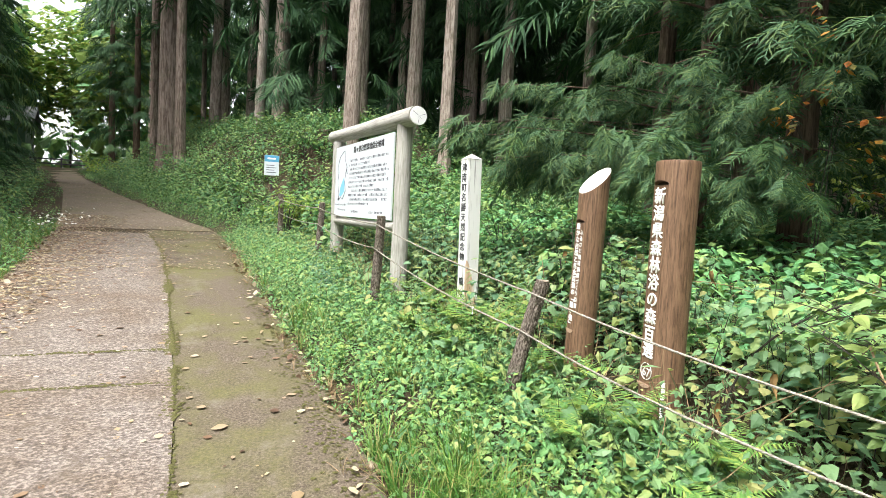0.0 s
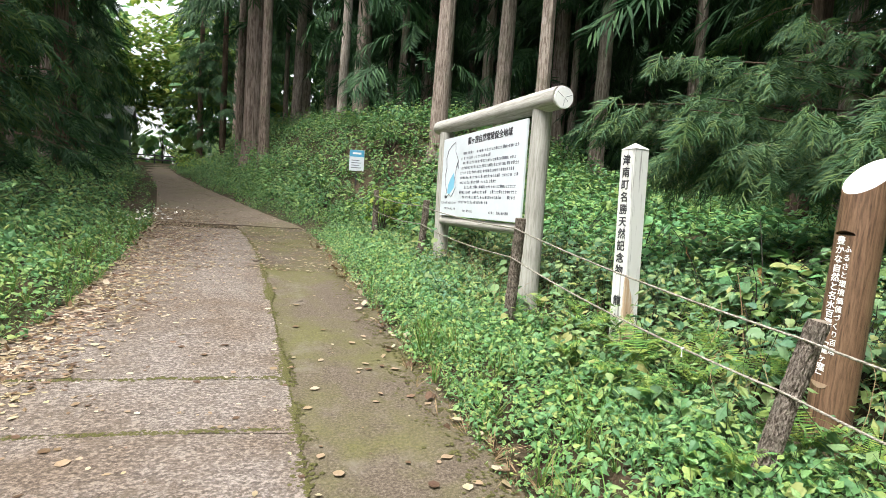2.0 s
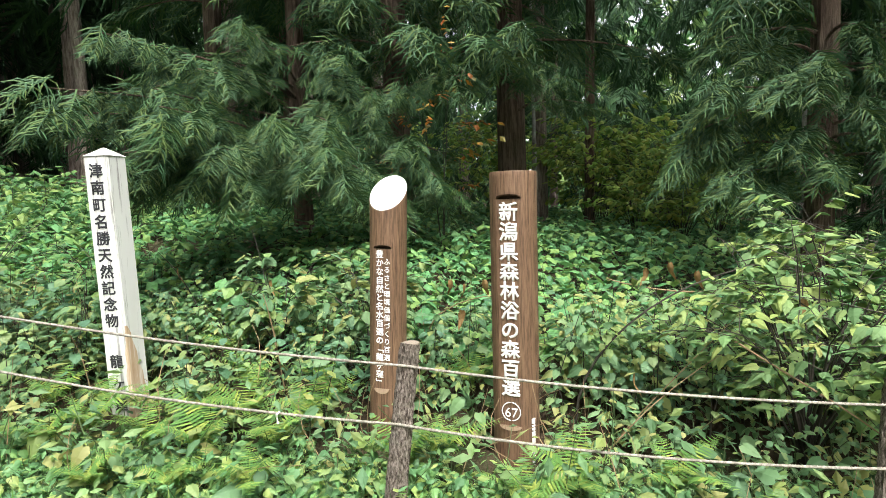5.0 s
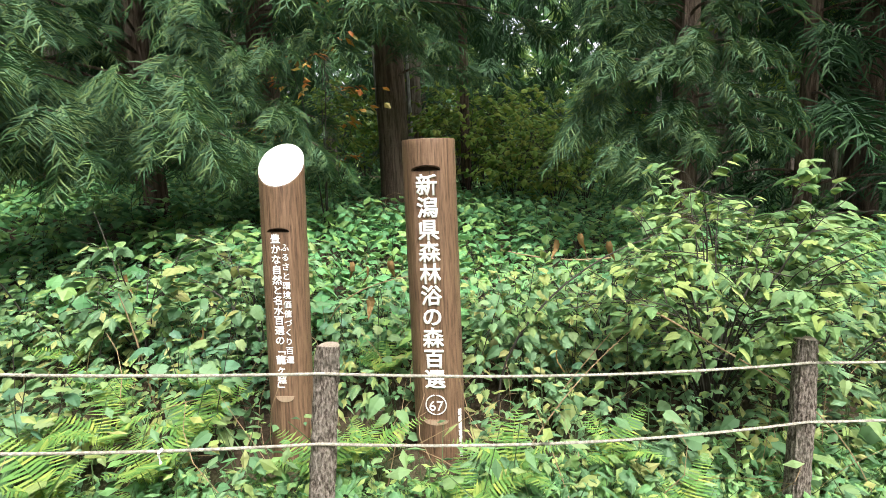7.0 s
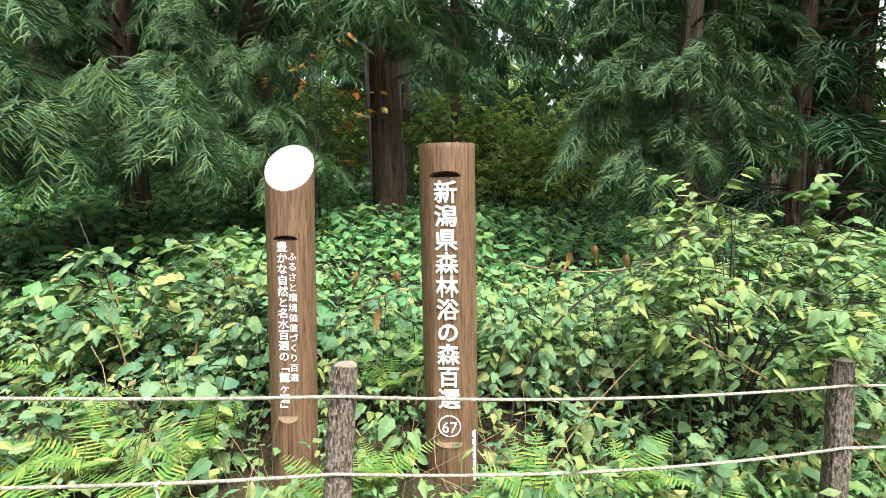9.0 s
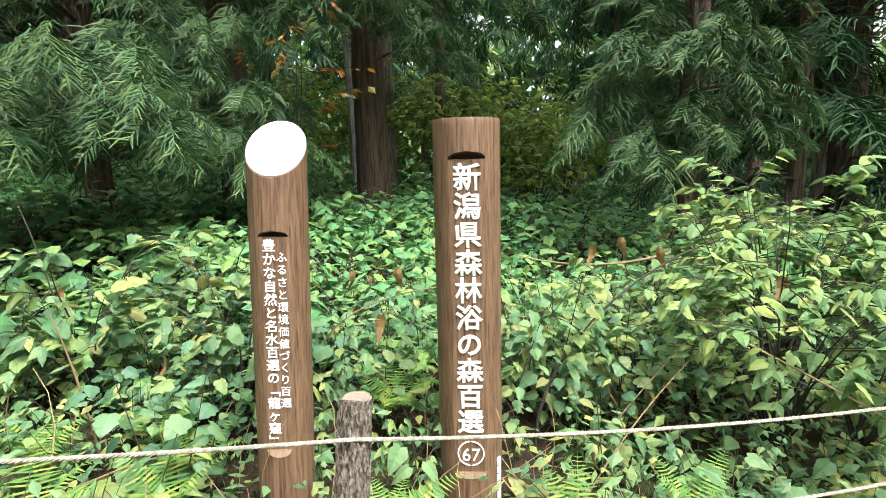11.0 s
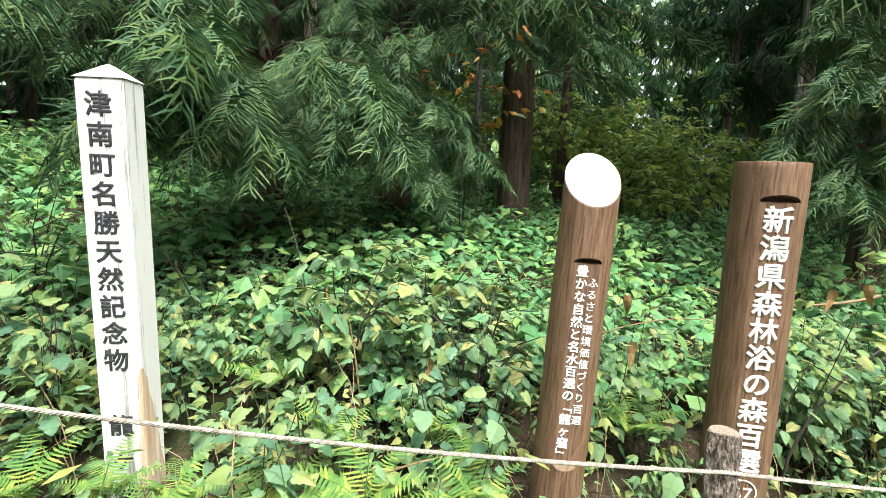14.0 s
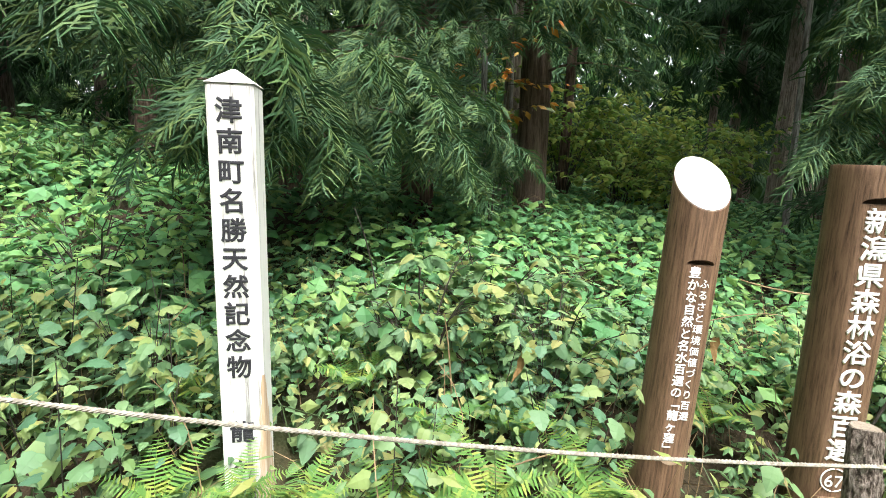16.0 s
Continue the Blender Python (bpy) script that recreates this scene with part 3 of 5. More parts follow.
def log(p, q, r0, r1, seed, sides=20, rings=14):
    g = np.random.default_rng(seed)
    t = np.linspace(0, 1, rings)
    pts = np.array(p) * (1 - t)[:, None] + np.array(q) * t[:, None]
    pts = pts + np.cumsum(g.normal(0, 0.0012, pts.shape), 0)
    ph = g.uniform(0, 6.28, 4)
    a = np.arange(sides) * 2 * math.pi / sides
    w = 1 + 0.03 * np.sin(2 * a[None] + ph[0] + 2 * t[:, None]) + 0.02 * np.sin(5 * a[None] + ph[1]) + 0.025 * np.sin(9 * t[:, None] + ph[2])
    return tube(pts, r0 + (r1 - r0) * t, sides, True, w)


# roofed information board on two logs; local x runs along it, front towards -y
BX, BY, BR = 1.33, 8.12, -78.4
info = thing("information_board", pose(BX, BY, 0.19, 0, 0, BR) @ Matrix.Diagonal((1.1, 1, 1, 1)), "weathered log-framed information board with map and rows of text", "information board")
for sx, rr in ((1.25, 0.105), (-1.25, 0.115)):
    wx, wy = (Matrix.Translation((BX, BY, 0)) @ Matrix.Rotation(radians(BR), 4, "Z") @ Vector((sx, 0, 0))).xy
    part("log_post", log((sx, 0, float(ground(wx, wy)) - 0.5), (sx, 0, 2.42), rr, rr * 0.96, int(10 + sx)), WOOD_BARE, info, "grey-white barked log post", True)
part("log_beam", log((-1.6, 0, 2.545), (1.6, 0, 2.45), 0.105, 0.118, 20, 24, 22), WOOD_BARE_LONG, info, "round log ridge beam", True)
part("log_end", (tube([(1.6, 0, 2.45), (1.612, 0, 2.4497)], [0.113, 0.108], 24)), PAINT_DISC, info, "white painted cut end with cracks")
for ang, far_end in ((20, 0.1), (150, 0.105), (265, 0.09), (320, 0.06)):
    ca, sa = math.cos(radians(ang)), math.sin(radians(ang))
    part("crack", tube([(1.6125, 0.012 * ca, 2.45 + 0.012 * sa), (1.6128, 0.05 * ca + 0.006, 2.45 + 0.05 * sa), (1.6125, far_end * ca, 2.45 + far_end * sa)], [0.001, 0.0022, 0.003], 4), LETTER_GREY, info)
part("bottom_rail", log((-1.2, -0.03, 1.06), (1.2, -0.03, 1.06), 0.065, 0.065, 22, 16), WOOD_BARE_LONG, info, "pale log rail under the panel", True)
panel = part("panel", box(-1.135, -0.10, 1.14, 1.135, -0.07, 2.3, 0.004), BOARD_WHITE, info, "white panel")
letter("title", "龍ヶ窪自然環境保全地域", 0.105, LETTER_BLACK, info, upright(0.27, -0.101, 2.24), 1, 0.002)
g = np.random.default_rng(5)


def dash_line(x0, x1, z, tall, k):
    """A row of unreadable writing: short dark dabs of a letter's size, as one part."""
    vs, x = [], x0
    while x < x1:
        w = tall * g.uniform(0.6, 1.0)
        if g.random() > 0.06:
            h = tall * g.uniform(0.7, 1.0)
            vs.append(((x, z), (x + w, z + h)))
            if g.random() > 0.35:
                vs[-1] = ((x, z + h * 0.55), (x + w, z + h * 0.75))
                vs.append(((x + w * 0.35, z), (x + w * 0.6, z + h)))
                vs.append(((x, z), (x + w * 0.9, z + h * 0.18)))
        x += tall * 1.12
    v, f = [], []
    for (a, b), (c, d) in vs:
        q = len(v)
        v += [(a, -0.1025, b), (c, -0.1025, b), (c, -0.1025, d), (a, -0.1025, d)]
        f += [(q, q + 1, q + 2), (q, q + 2, q + 3)]
    tagged(part("text_line", (np.array(v), np.array(f), 0), LETTER_GREY, info), kind="stuff")


rows = [(-0.42, 1.0), (-0.48, 0.35), (-0.42, 0.95), (-0.48, 1.02), (-0.48, 1.0), (-0.48, 1.03), (-0.48, 0.55), (-0.42, 1.0), (-0.48, 1.02), (-0.42, 0.98), (-0.48, 0.35)]
for i, (a, b) in enumerate(rows):
    dash_line(a, b, 2.015 - 0.068 * i, 0.04, i)
for a, b, z in ((-1.08, -0.58, 1.32), (-0.98, -0.58, 1.235), (-0.38, -0.02, 1.215), (0.4, 0.85, 1.215)):
    dash_line(a, b, z, 0.036, 0)
MAPX = (-0.84, -0.7, -0.68, -0.58, -0.55, -0.6, -0.57, -0.63, -0.66, -0.62, -0.75, -0.84, -0.95, -0.92, -0.97, -1.0, -0.96, -0.99, -0.93, -0.84)
MAPZ = (2.17, 2.22, 2.08, 1.95, 1.83, 1.87, 1.95, 1.85, 1.7, 1.55, 1.42, 1.46, 1.4, 1.5, 1.6, 1.75, 1.86, 2.0, 2.12, 2.17)
part("map_outline", tube([(x, -0.101, z) for x, z in zip(MAPX, MAPZ)], 0.006, 4, False), LETTER_GREY, info, "thin outline of a map")
bx, bz = (-0.7, -0.66, -0.68, -0.76, -0.82, -0.9, -0.88, -0.8), (1.78, 1.66, 1.55, 1.5, 1.46, 1.48, 1.6, 1.7)
vv = np.array([(x, -0.1022, z) for x, z in zip(bx, bz)] + [(-0.77, -0.1022, 1.6)])
part("map_area", (vv, np.array([(i, (i + 1) % 8, 8) for i in range(8)]), 0), MAP_BLUE, info, "light blue patch of the map")
part("map_mark", box(-0.98, -0.1028, 1.405, -0.9, -0.1, 1.44), LETTER_BLACK, info)

# small notice further up the bank
ny = 18.85
nz = float(ground(-0.3, ny)) - 0.8
notice = thing("notice_sign", pose(-0.3, ny, 0.8, 0, 0, -6), "small white notice with blue heading on a thin post", "sign")
part("pole", tube([(0, 0.03, nz - 0.2), (0, 0.03, 2.25)], 0.025, 10), RAIL_DARK, notice)
part("plate", box(-0.24, -0.01, 1.66, 0.24, 0.012, 2.34, 0.004), BOARD_WHITE, notice, "white plate")
part("heading", box(-0.235, -0.014, 2.12, 0.235, -0.011, 2.335), SIGN_BLUE, notice, "blue heading band")
for k in range(4):
    part("text_line", box(-0.17, -0.013, 1.75 + 0.08 * k, 0.15 - 0.06 * (k % 2), -0.011, 1.775 + 0.08 * k), LETTER_GREY, notice)
part("text_line", box(-0.14, -0.017, 2.2, 0.14, -0.015, 2.26), LETTER_WHITE, notice)

# rope fence
POSTS = ((3.15, -1.5, 0.68, 2.0, 0.0), (2.45, 1.26, 0.84, 9.0, -5.0), (1.97, 3.5, 1.0, 12.0, -3.0), (1.21, 6.05, 1.39, 1.0, -1.5), (0.78, 9.45, 1.54, 3.0, -2.0), (0.08, 11.45, 1.69, 0.5, 2.0))
fence = thing("rope_fence", pose(0, 0, 0), "low fence of rough bark posts with two pale twisted ropes", "fence")
tops = []
for i, (x, y, top, lean, lean2) in enumerate(POSTS):
    g = np.random.default_rng(30 + i)
    base = float(ground(x, y)) - 0.25
    rings, sides = 44, 40
    t = np.linspace(0, 1, rings)
    sx, sy = math.tan(radians(lean)), math.tan(radians(lean2))
    pts = np.stack([x - sx * (top - base) * (1 - t) + 0.006 * np.sin(5 * t + i), y - sy * (top - base) * (1 - t), base + (top - base) * t], 1)
    a = np.arange(sides)
    w = 1 + 0.045 * g.normal(0, 1, (rings, sides)) + 0.03 * g.normal(0, 1, (1, sides)) + 0.05 * np.sin(3 * a[None] * 2 * math.pi / sides + 4 * t[:, None])
    p = part("post", tube(pts, 0.056 - 0.006 * t, sides, True, w), BARK_POST, fence, "rough grey-brown bark", False)
    part("post_top", tube([pts[-1], pts[-1] + (0, 0, 0.006)], [0.047, 0.043], sides), CUT_END, p, "weathered sawn top")
    tops.append((pts, base, top))


def rope_path(down):
    out = []
    for (p0, b0, t0), (p1, b1, t1) in zip(tops, tops[1:]):
        a, b = [np.array([np.interp(t - down, p[:, 2], p[:, k]) for k in range(3)]) for p, t in ((p0, t0), (p1, t1))]
        a, b = a - (0.052, 0, 0), b - (0.052, 0, 0)
        u = np.linspace(0, 1, 60, endpoint=False)
        seg = a * (1 - u)[:, None] + b * u[:, None]
        seg[:, 2] -= 4 * (0.03 + 0.05 * down) * u * (1 - u)
        out.append(seg)
    out.append(b[None])
    return np.concatenate(out)


def twisted(path, r, pitch):
    """Three strands laid round one another along a path."""
    s = np.concatenate([[0], np.cumsum(np.linalg.norm(np.diff(path, axis=0), axis=1))])
    m = int(s[-1] / pitch * 6)
    u = np.linspace(0, s[-1], m)
    c = np.stack([np.interp(u, s, path[:, k]) for k in range(3)], 1)
    d = np.gradient(c, axis=0)
    d /= np.linalg.norm(d, axis=1)[:, None]
    side = np.cross(d, (0, 0, 1.0))
    side /= np.linalg.norm(side, axis=1)[:, None]
    up = np.cross(side, d)
    out = []
    for k in range(3):
        a = u / pitch * 2 * math.pi + k * 2.0944
        out.append(tube(c + 0.5 * r * (np.cos(a)[:, None] * side + np.sin(a)[:, None] * up), r * 0.56, 4, False))
    return join(*out)


for down in (0.095, 0.375):
    part("rope", twisted(rope_path(down), 0.0073, 0.04), ROPE, fence, "pale weathered three-strand rope", True)
knot = rope_path(0.375)[2 * 60 + 14]
part("rope_tie", tube([knot + (0, -0.01, 0.012), knot + (-0.012, 0, 0), knot + (0, 0.01, -0.012), knot + (-0.006, 0.0, -0.05)], 0.006, 5), LETTER_WHITE, fence, "short white tie on the lower rope")

# ---------------------------------------------------------------- leaves and plants


def toothed_leaf(long, wide, teeth=5, droop=0.25):
    """A heart-shaped leaf with a toothed edge, folded along its midrib, from the origin along +x."""
    mid, left, right = [], [], []
    for i in range(teeth + 1):
        t = i / teeth
        w = wide * 0.5 * (math.sin(math.pi * min(1, 0.13 + 0.87 * t) ** 0.75) if i < teeth else 0) * (0.88 if i % 2 == 0 else 1.14)
        z = -droop * long * t * t
        mid.append((long * t, 0, z + 0.02 * long))
        lag = -0.10 * long if i == 0 else (-0.06 * long if i % 2 else 0.02 * long)
        left.append((long * t + lag, w, z - 0.14 * w))
        right.append((long * t + lag, -w, z - 0.14 * w))
    n1 = teeth + 1
    v, f = np.array(mid + left + right), []
    for i in range(teeth):
        f += [(i, i + 1, n1 + i + 1), (i, n1 + i + 1, n1 + i), (i, 2 * n1 + i, 2 * n1 + i + 1), (i, 2 * n1 + i + 1, i + 1)]
    return v, np.array(f), 0


def simple_leaf(long, wide, droop=0.25):
    v = np.array([(0, 0, 0), (0.45 * long, wide / 2, -0.1 * long), (0.45 * long, -wide / 2, -0.1 * long), (0.5 * long, 0, 0.0), (long, 0, -droop * long)])
    return v, np.array([(0, 3, 1), (0, 2, 3), (3, 4, 1), (3, 2, 4)]), 0


def plant(seed, tall, leaves, leaf, lean=0.1, low=0.35, spread=1.0, stem=0.0022, light=False):
    """A stem with leaves up it; in a plant that leans to the light most leaves point along -x."""
    g = np.random.default_rng(seed)
    t = np.linspace(0, 1, 3)
    bend = g.normal(0, lean, 2) * tall
    pts = np.stack([bend[0] * t ** 2, bend[1] * t ** 2, tall * t], 1)
    out = [tube(pts, stem * (1.4 - 0.8 * t), 3, False)[:2] + (1,)]
    for i in range(leaves):
        u = low + (1 - low) * (i + g.uniform(0, 0.8)) / leaves
        u = min(u, 1)
        p = np.array([np.interp(u, t, pts[:, k]) for k in range(3)])
        yaw = math.pi + g.normal(0, 0.85) if light else i * 2.4 + g.uniform(-0.5, 0.5)
        arm = spread * g.uniform(0.03, 0.09) * tall ** 0.5
        p = p + (arm * math.cos(yaw), arm * math.sin(yaw), 0.2 * arm)
        out.append(at(leaf, pose(*p, g.uniform(-22, 22), g.uniform(-8, 34) if light else g.uniform(-12, 36), math.degrees(yaw)) @ Matrix.Scale(g.uniform(0.6, 1.15), 4)))
    return join(*out)


def tuft(seed, tall, blades, wide=0.004, spread=0.5):
    """Grass blades, each bending over."""
    g, out = np.random.default_rng(seed), []
    for i in range(blades):
        a, h, lean = g.uniform(0, 6.28), tall * g.uniform(0.5, 1.1), spread * g.uniform(0.3, 1.2)
        d, s = np.array([math.cos(a), math.sin(a), 0]), np.array([-math.sin(a), math.cos(a), 0])
        o = d * g.uniform(0, 0.03)
        c = [o, o + d * lean * 0.2 * h + (0, 0, 0.5 * h), o + d * lean * 0.55 * h + (0, 0, 0.85 * h), o + d * lean * h + (0, 0, 0.9 * h)]
        v = np.array([c[0] + s * wide, c[0] - s * wide, c[1] + s * wide, c[1] - s * wide, c[2] + s * wide * 0.7, c[2] - s * wide * 0.7, c[3]])
        out.append((v, np.array([(0, 1, 3), (0, 3, 2), (2, 3, 5), (2, 5, 4), (4, 5, 6)]), 0))
    return join(*out)


def spread_stuff(name, label, category, protos, mats, x, y, size, tilt=0.15, lift=0.0, seed=0, turned=6.28):
    g = np.random.default_rng(seed)
    n0 = len(x)
    m = turns(g.uniform(-turned / 2, turned / 2, n0), g.normal(0, tilt, n0), g.normal(0, tilt, n0), size, np.stack([x, y, ground(x, y) + lift], 1))
    ob = part(name, scatter(protos, g.integers(0, len(protos), n0), m), mats)
    return tagged(ob, label, category, kind="stuff")


def fence_x(y):
    return np.interp(y, [p[1] for p in POSTS], [p[0] for p in POSTS])


def clumpy(x, y, s, seed):
    """A slow up and down over the ground, 0 to 1, for patchy growth."""
    return 0.5 + 0.25 * (np.sin(s * x + seed) + np.sin(s * 1.3 * y + 0.7 * s * x + 2 * seed)) 


def clear_of_signs(x, y, r=0.2):
    ok = np.ones(len(x), bool)
    for px, py in ((2.755, 3.11), (2.60, 3.90), (2.25, 5.82), (1.05, 9.47), (1.61, 6.77)):
        ok &= np.hypot(x - px, y - py) > r
    for px, py in ((2.5, 3.13), (2.3, 3.13), (2.5, 3.94), (2.3, 3.94), (2.15, 5.7)):
        ok &= np.hypot(x - px, y - py) > r + 0.06
    return ok


SMALL = [plant(100 + k, 0.16 + 0.03 * k, 11, simple_leaf(0.048, 0.024), 0.25, 0.1, 1.2, 0.0015) for k in range(4)]
SMALL += [plant(120 + k, 0.14 + 0.03 * k, 8, toothed_leaf(0.058, 0.042, 4), 0.25, 0.15, 1.1, 0.0015) for k in range(3)]
BROAD = [plant(140 + k, 0.62 + 0.06 * k, 26, toothed_leaf(0.066, 0.054, 6), 0.16, 0.2, 1.7, 0.003, True) for k in range(5)]
BROAD += [plant(160 + k, 0.6 + 0.06 * k, 19, toothed_leaf(0.07, 0.05, 4), 0.16, 0.15, 1.5, 0.003, True) for k in range(3)]
three = join(*[at(toothed_leaf(0.085 - 0.012 * abs(k), 0.042, 4), pose(0.02, 0, 0, 0, 8, 48 * k)) for k in (-1, 0, 1)])
BROAD += [plant(170 + k, 0.6 + 0.08 * k, 10, three, 0.2, 0.15, 1.8, 0.003, True) for k in range(3)]
FLOOR = [plant(180 + k, 0.32 + 0.05 * k, 9, simple_leaf(0.13, 0.11), 0.2, 0.5, 2.2, 0.003) for k in range(4)]
BANK = [plant(200 + k, 0.6 + 0.1 * k, 20, simple_leaf(0.15, 0.09), 0.25, 0.15, 2.0, 0.004) for k in range(4)]
GRASS = [tuft(220 + k, 0.22 + 0.05 * k, 14, 0.0035, 0.9) for k in range(3)]

g = np.random.default_rng(40)
# low weeds between the lane and the rope
y = g.uniform(-2.5, 13.5, 8200)
u = g.uniform(0, 1, 8200) ** 0.8
x = road_right(y) - 0.05 + u * (np.maximum(fence_x(y), road_right(y) + 1.0) + 0.35 - road_right(y))
keep = g.uniform(0, 1, len(x)) < 0.7 + 0.5 * clumpy(x, y, 4.0, 1)
x, y, u = x[keep], y[keep], u[keep]
spread_stuff("roadside_weeds", "low bright green weeds along the lane edge", "weeds", SMALL, [LEAF_WEED, STEM_GREEN], x, y, (0.6 + 0.75 * u ** 0.7) * g.uniform(0.75, 1.25, len(x)), 0.2, -0.01, 1)
y = np.concatenate([g.uniform(-2, 12, 90), g.normal(2.4, 0.35, 170), g.normal(5.5, 0.8, 50)])
x = road_right(y) + np.concatenate([g.uniform(-0.02, 0.9, 90), g.uniform(0.0, 0.55, 220)])
spread_stuff("verge_grass", "fresh green grass tufts at the lane edge", "grass", GRASS, [LEAF_GRASS], x, y, g.uniform(0.5, 1.1, len(x)), 0.15, 0.0, 2)
# dead grass right at the edge
y = g.uniform(0, 12, 120)
x = road_right(y) + g.normal(-0.03, 0.07, 120)
spread_stuff("dry_grass", "dry straw-coloured grass at the concrete edge", "grass", [tuft(230, 0.16, 9, 0.0025, 1.8)], [STEM_DRY], x, y, g.uniform(0.4, 0.9, 120), 0.5, 0.02, 3)

# nettle-like broad leaved plants round and behind the rope
y = g.uniform(-4, 14, 1900)
x = fence_x(y) - 0.2 + g.uniform(0, 1, 1900) ** 0.9 * 3.6
keep = (g.uniform(0, 1, len(x)) < 0.55 + 0.6 * clumpy(x, y, 2.1, 4)) & clear_of_signs(x, y) & (x > road_right(y) + 0.55)
x, y = x[keep], y[keep]
behind = step((x - fence_x(y) + 0.1) / 1.2)
front = step((x - road_right(y) - 0.3) / 1.5)
tall = (0.22 + 0.8 * behind) * (0.75 + 0.4 * clumpy(x, y, 1.5, 9)) * g.uniform(0.75, 1.15, len(x))
# lower growth in front of the sign faces
near_sign = np.minimum(np.hypot(x - 2.35, y - 3.2), np.minimum(np.hypot(x - 2.35, y - 3.95), np.hypot(x - 2.1, y - 5.5)))
tall = tall * (0.45 + 0.55 * step((near_sign - 0.15) / 0.55)) * (1 - 0.5 * step((x - fence_x(y) - 1.0) / 1.5))
spread_stuff("broadleaf_undergrowth", "knee-high toothed green leaves behind the rope", "undergrowth", BROAD, [LEAF_BROAD, STEM_DARK], x, y, tall, 0.14, -0.02, 4, 1.6)
LARGE = [plant(190 + k, 0.62 + 0.07 * k, 13, toothed_leaf(0.088, 0.074, 7, 0.3), 0.18, 0.3, 1.6, 0.003) for k in range(4)]
gl = np.random.default_rng(46)
cy, cx = gl.uniform(-2, 11, 56), gl.uniform(0.55, 2.8, 56)
y = np.repeat(cy, 6) + gl.normal(0, 0.22, 336)
x = fence_x(y) + np.repeat(cx, 6) + gl.normal(0, 0.2, 336)
# a broad patch before the rope by the board
y[:36], x[:36] = gl.normal(7.3, 0.6, 36), gl.normal(0.72, 0.13, 36)
keep = clear_of_signs(x, y, 0.3) & (x > fence_x(y) + 0.45)
keep[:36] = True
x, y = x[keep], y[keep]
spread_stuff("large_leaved_plants", "clumps of large pale green lobed leaves behind the rope", "undergrowth", LARGE, [LEAF_LARGE, STEM_DARK], x, y, gl.uniform(0.6, 1.1, len(x)) * np.where(x < fence_x(y), 0.6, 1.0) * (1 - 0.3 * step((x - fence_x(y) - 1.0) / 1.5)), 0.12, -0.02, 12, 2.2)
y = g.uniform(-4, 14, 2900)
x = fence_x(y) - 0.2 + g.uniform(0, 1, 2900) ** 1.2 * 4.2
keep = clear_of_signs(x, y, 0.17)
x, y = x[keep], y[keep]
spread_stuff("low_undergrowth", "small green leaves filling the undergrowth", "undergrowth", SMALL, [LEAF_BROAD, STEM_GREEN], x, y, g.uniform(1.1, 2.5, len(x)) * (1 - 0.3 * step((x - fence_x(y) - 1.4) / 1.6)), 0.25, -0.02, 5)

# dry stalks, bramble canes and dead stems among the leaves
gs = np.random.default_rng(44)
canes = []
for i in range(400):
    y0 = gs.uniform(-2.5, 10.5)
    x0 = float(fence_x(y0)) + gs.uniform(-0.1, 2.2)
    a, L = gs.uniform(0, 6.28), gs.uniform(0.35, 1.0)
    rise = gs.uniform(0.35, 1.0)
    t = np.linspace(0, 1, 5)
    bow = gs.normal(0, 0.08, 2)
    c = np.stack([x0 + L * t * math.cos(a) * (1.1 - rise) + bow[0] * np.sin(3 * t), y0 + L * t * math.sin(a) * (1.1 - rise) + bow[1] * np.sin(3 * t), float(ground(x0, y0)) + 0.05 + L * rise * (1.3 * t - 0.45 * t * t)], 1)
    canes.append(tube(c, gs.uniform(0.0018, 0.0036) * (1.15 - 0.7 * t), 3, False))
tagged(part("dry_stalks", join(*canes), STEM_DRY), "thin dry brown stalks and bramble canes among the leaves", "stalks", kind="stuff")

# shaded forest floor
x, y = 3.0 + 17 * g.uniform(0, 1, 10500) ** 1.35, g.uniform(-9, 18, 10500)
keep = (g.uniform(0, 1, 10500) < 0.45 + 0.8 * clumpy(x, y, 0.9, 2)) & (x > fence_x(np.clip(y, -1, 10)) + 1.4)
x, y = x[keep], y[keep]
spread_stuff("forest_floor_plants", "shaded low green plants on the forest floor", "undergrowth", FLOOR, [LEAF_FLOOR, STEM_DARK], x, y, g.uniform(0.7, 1.3, len(x)) * (1 + 0.3 * step((x - 9) / 6)), 0.15, -0.02, 6)

# the bank beside the lane further on
y = 10 + 36 * g.uniform(0, 1, 5600) ** 1.3
x = road_right(y) + 0.1 + g.uniform(0, 1, 5600) ** 1.25 * 11
keep = ~((y < 13) & (x < fence_x(np.minimum(y, 10.5)) + 0.2))
x, y = x[keep], y[keep]
rise = step((x - road_right(y)) / 2.0)
rise = np.where((np.abs(x + 0.35) < 0.7) & (y > 15.5) & (y < 19), 0.1, rise)
spread_stuff("bank_plants", "dense leafy plants covering the bank", "undergrowth", BANK, [LEAF_BANK, STEM_DARK], x, y, (0.35 + 0.55 * rise) * g.uniform(0.6, 1.4, len(x)), 0.25, -0.05, 7)

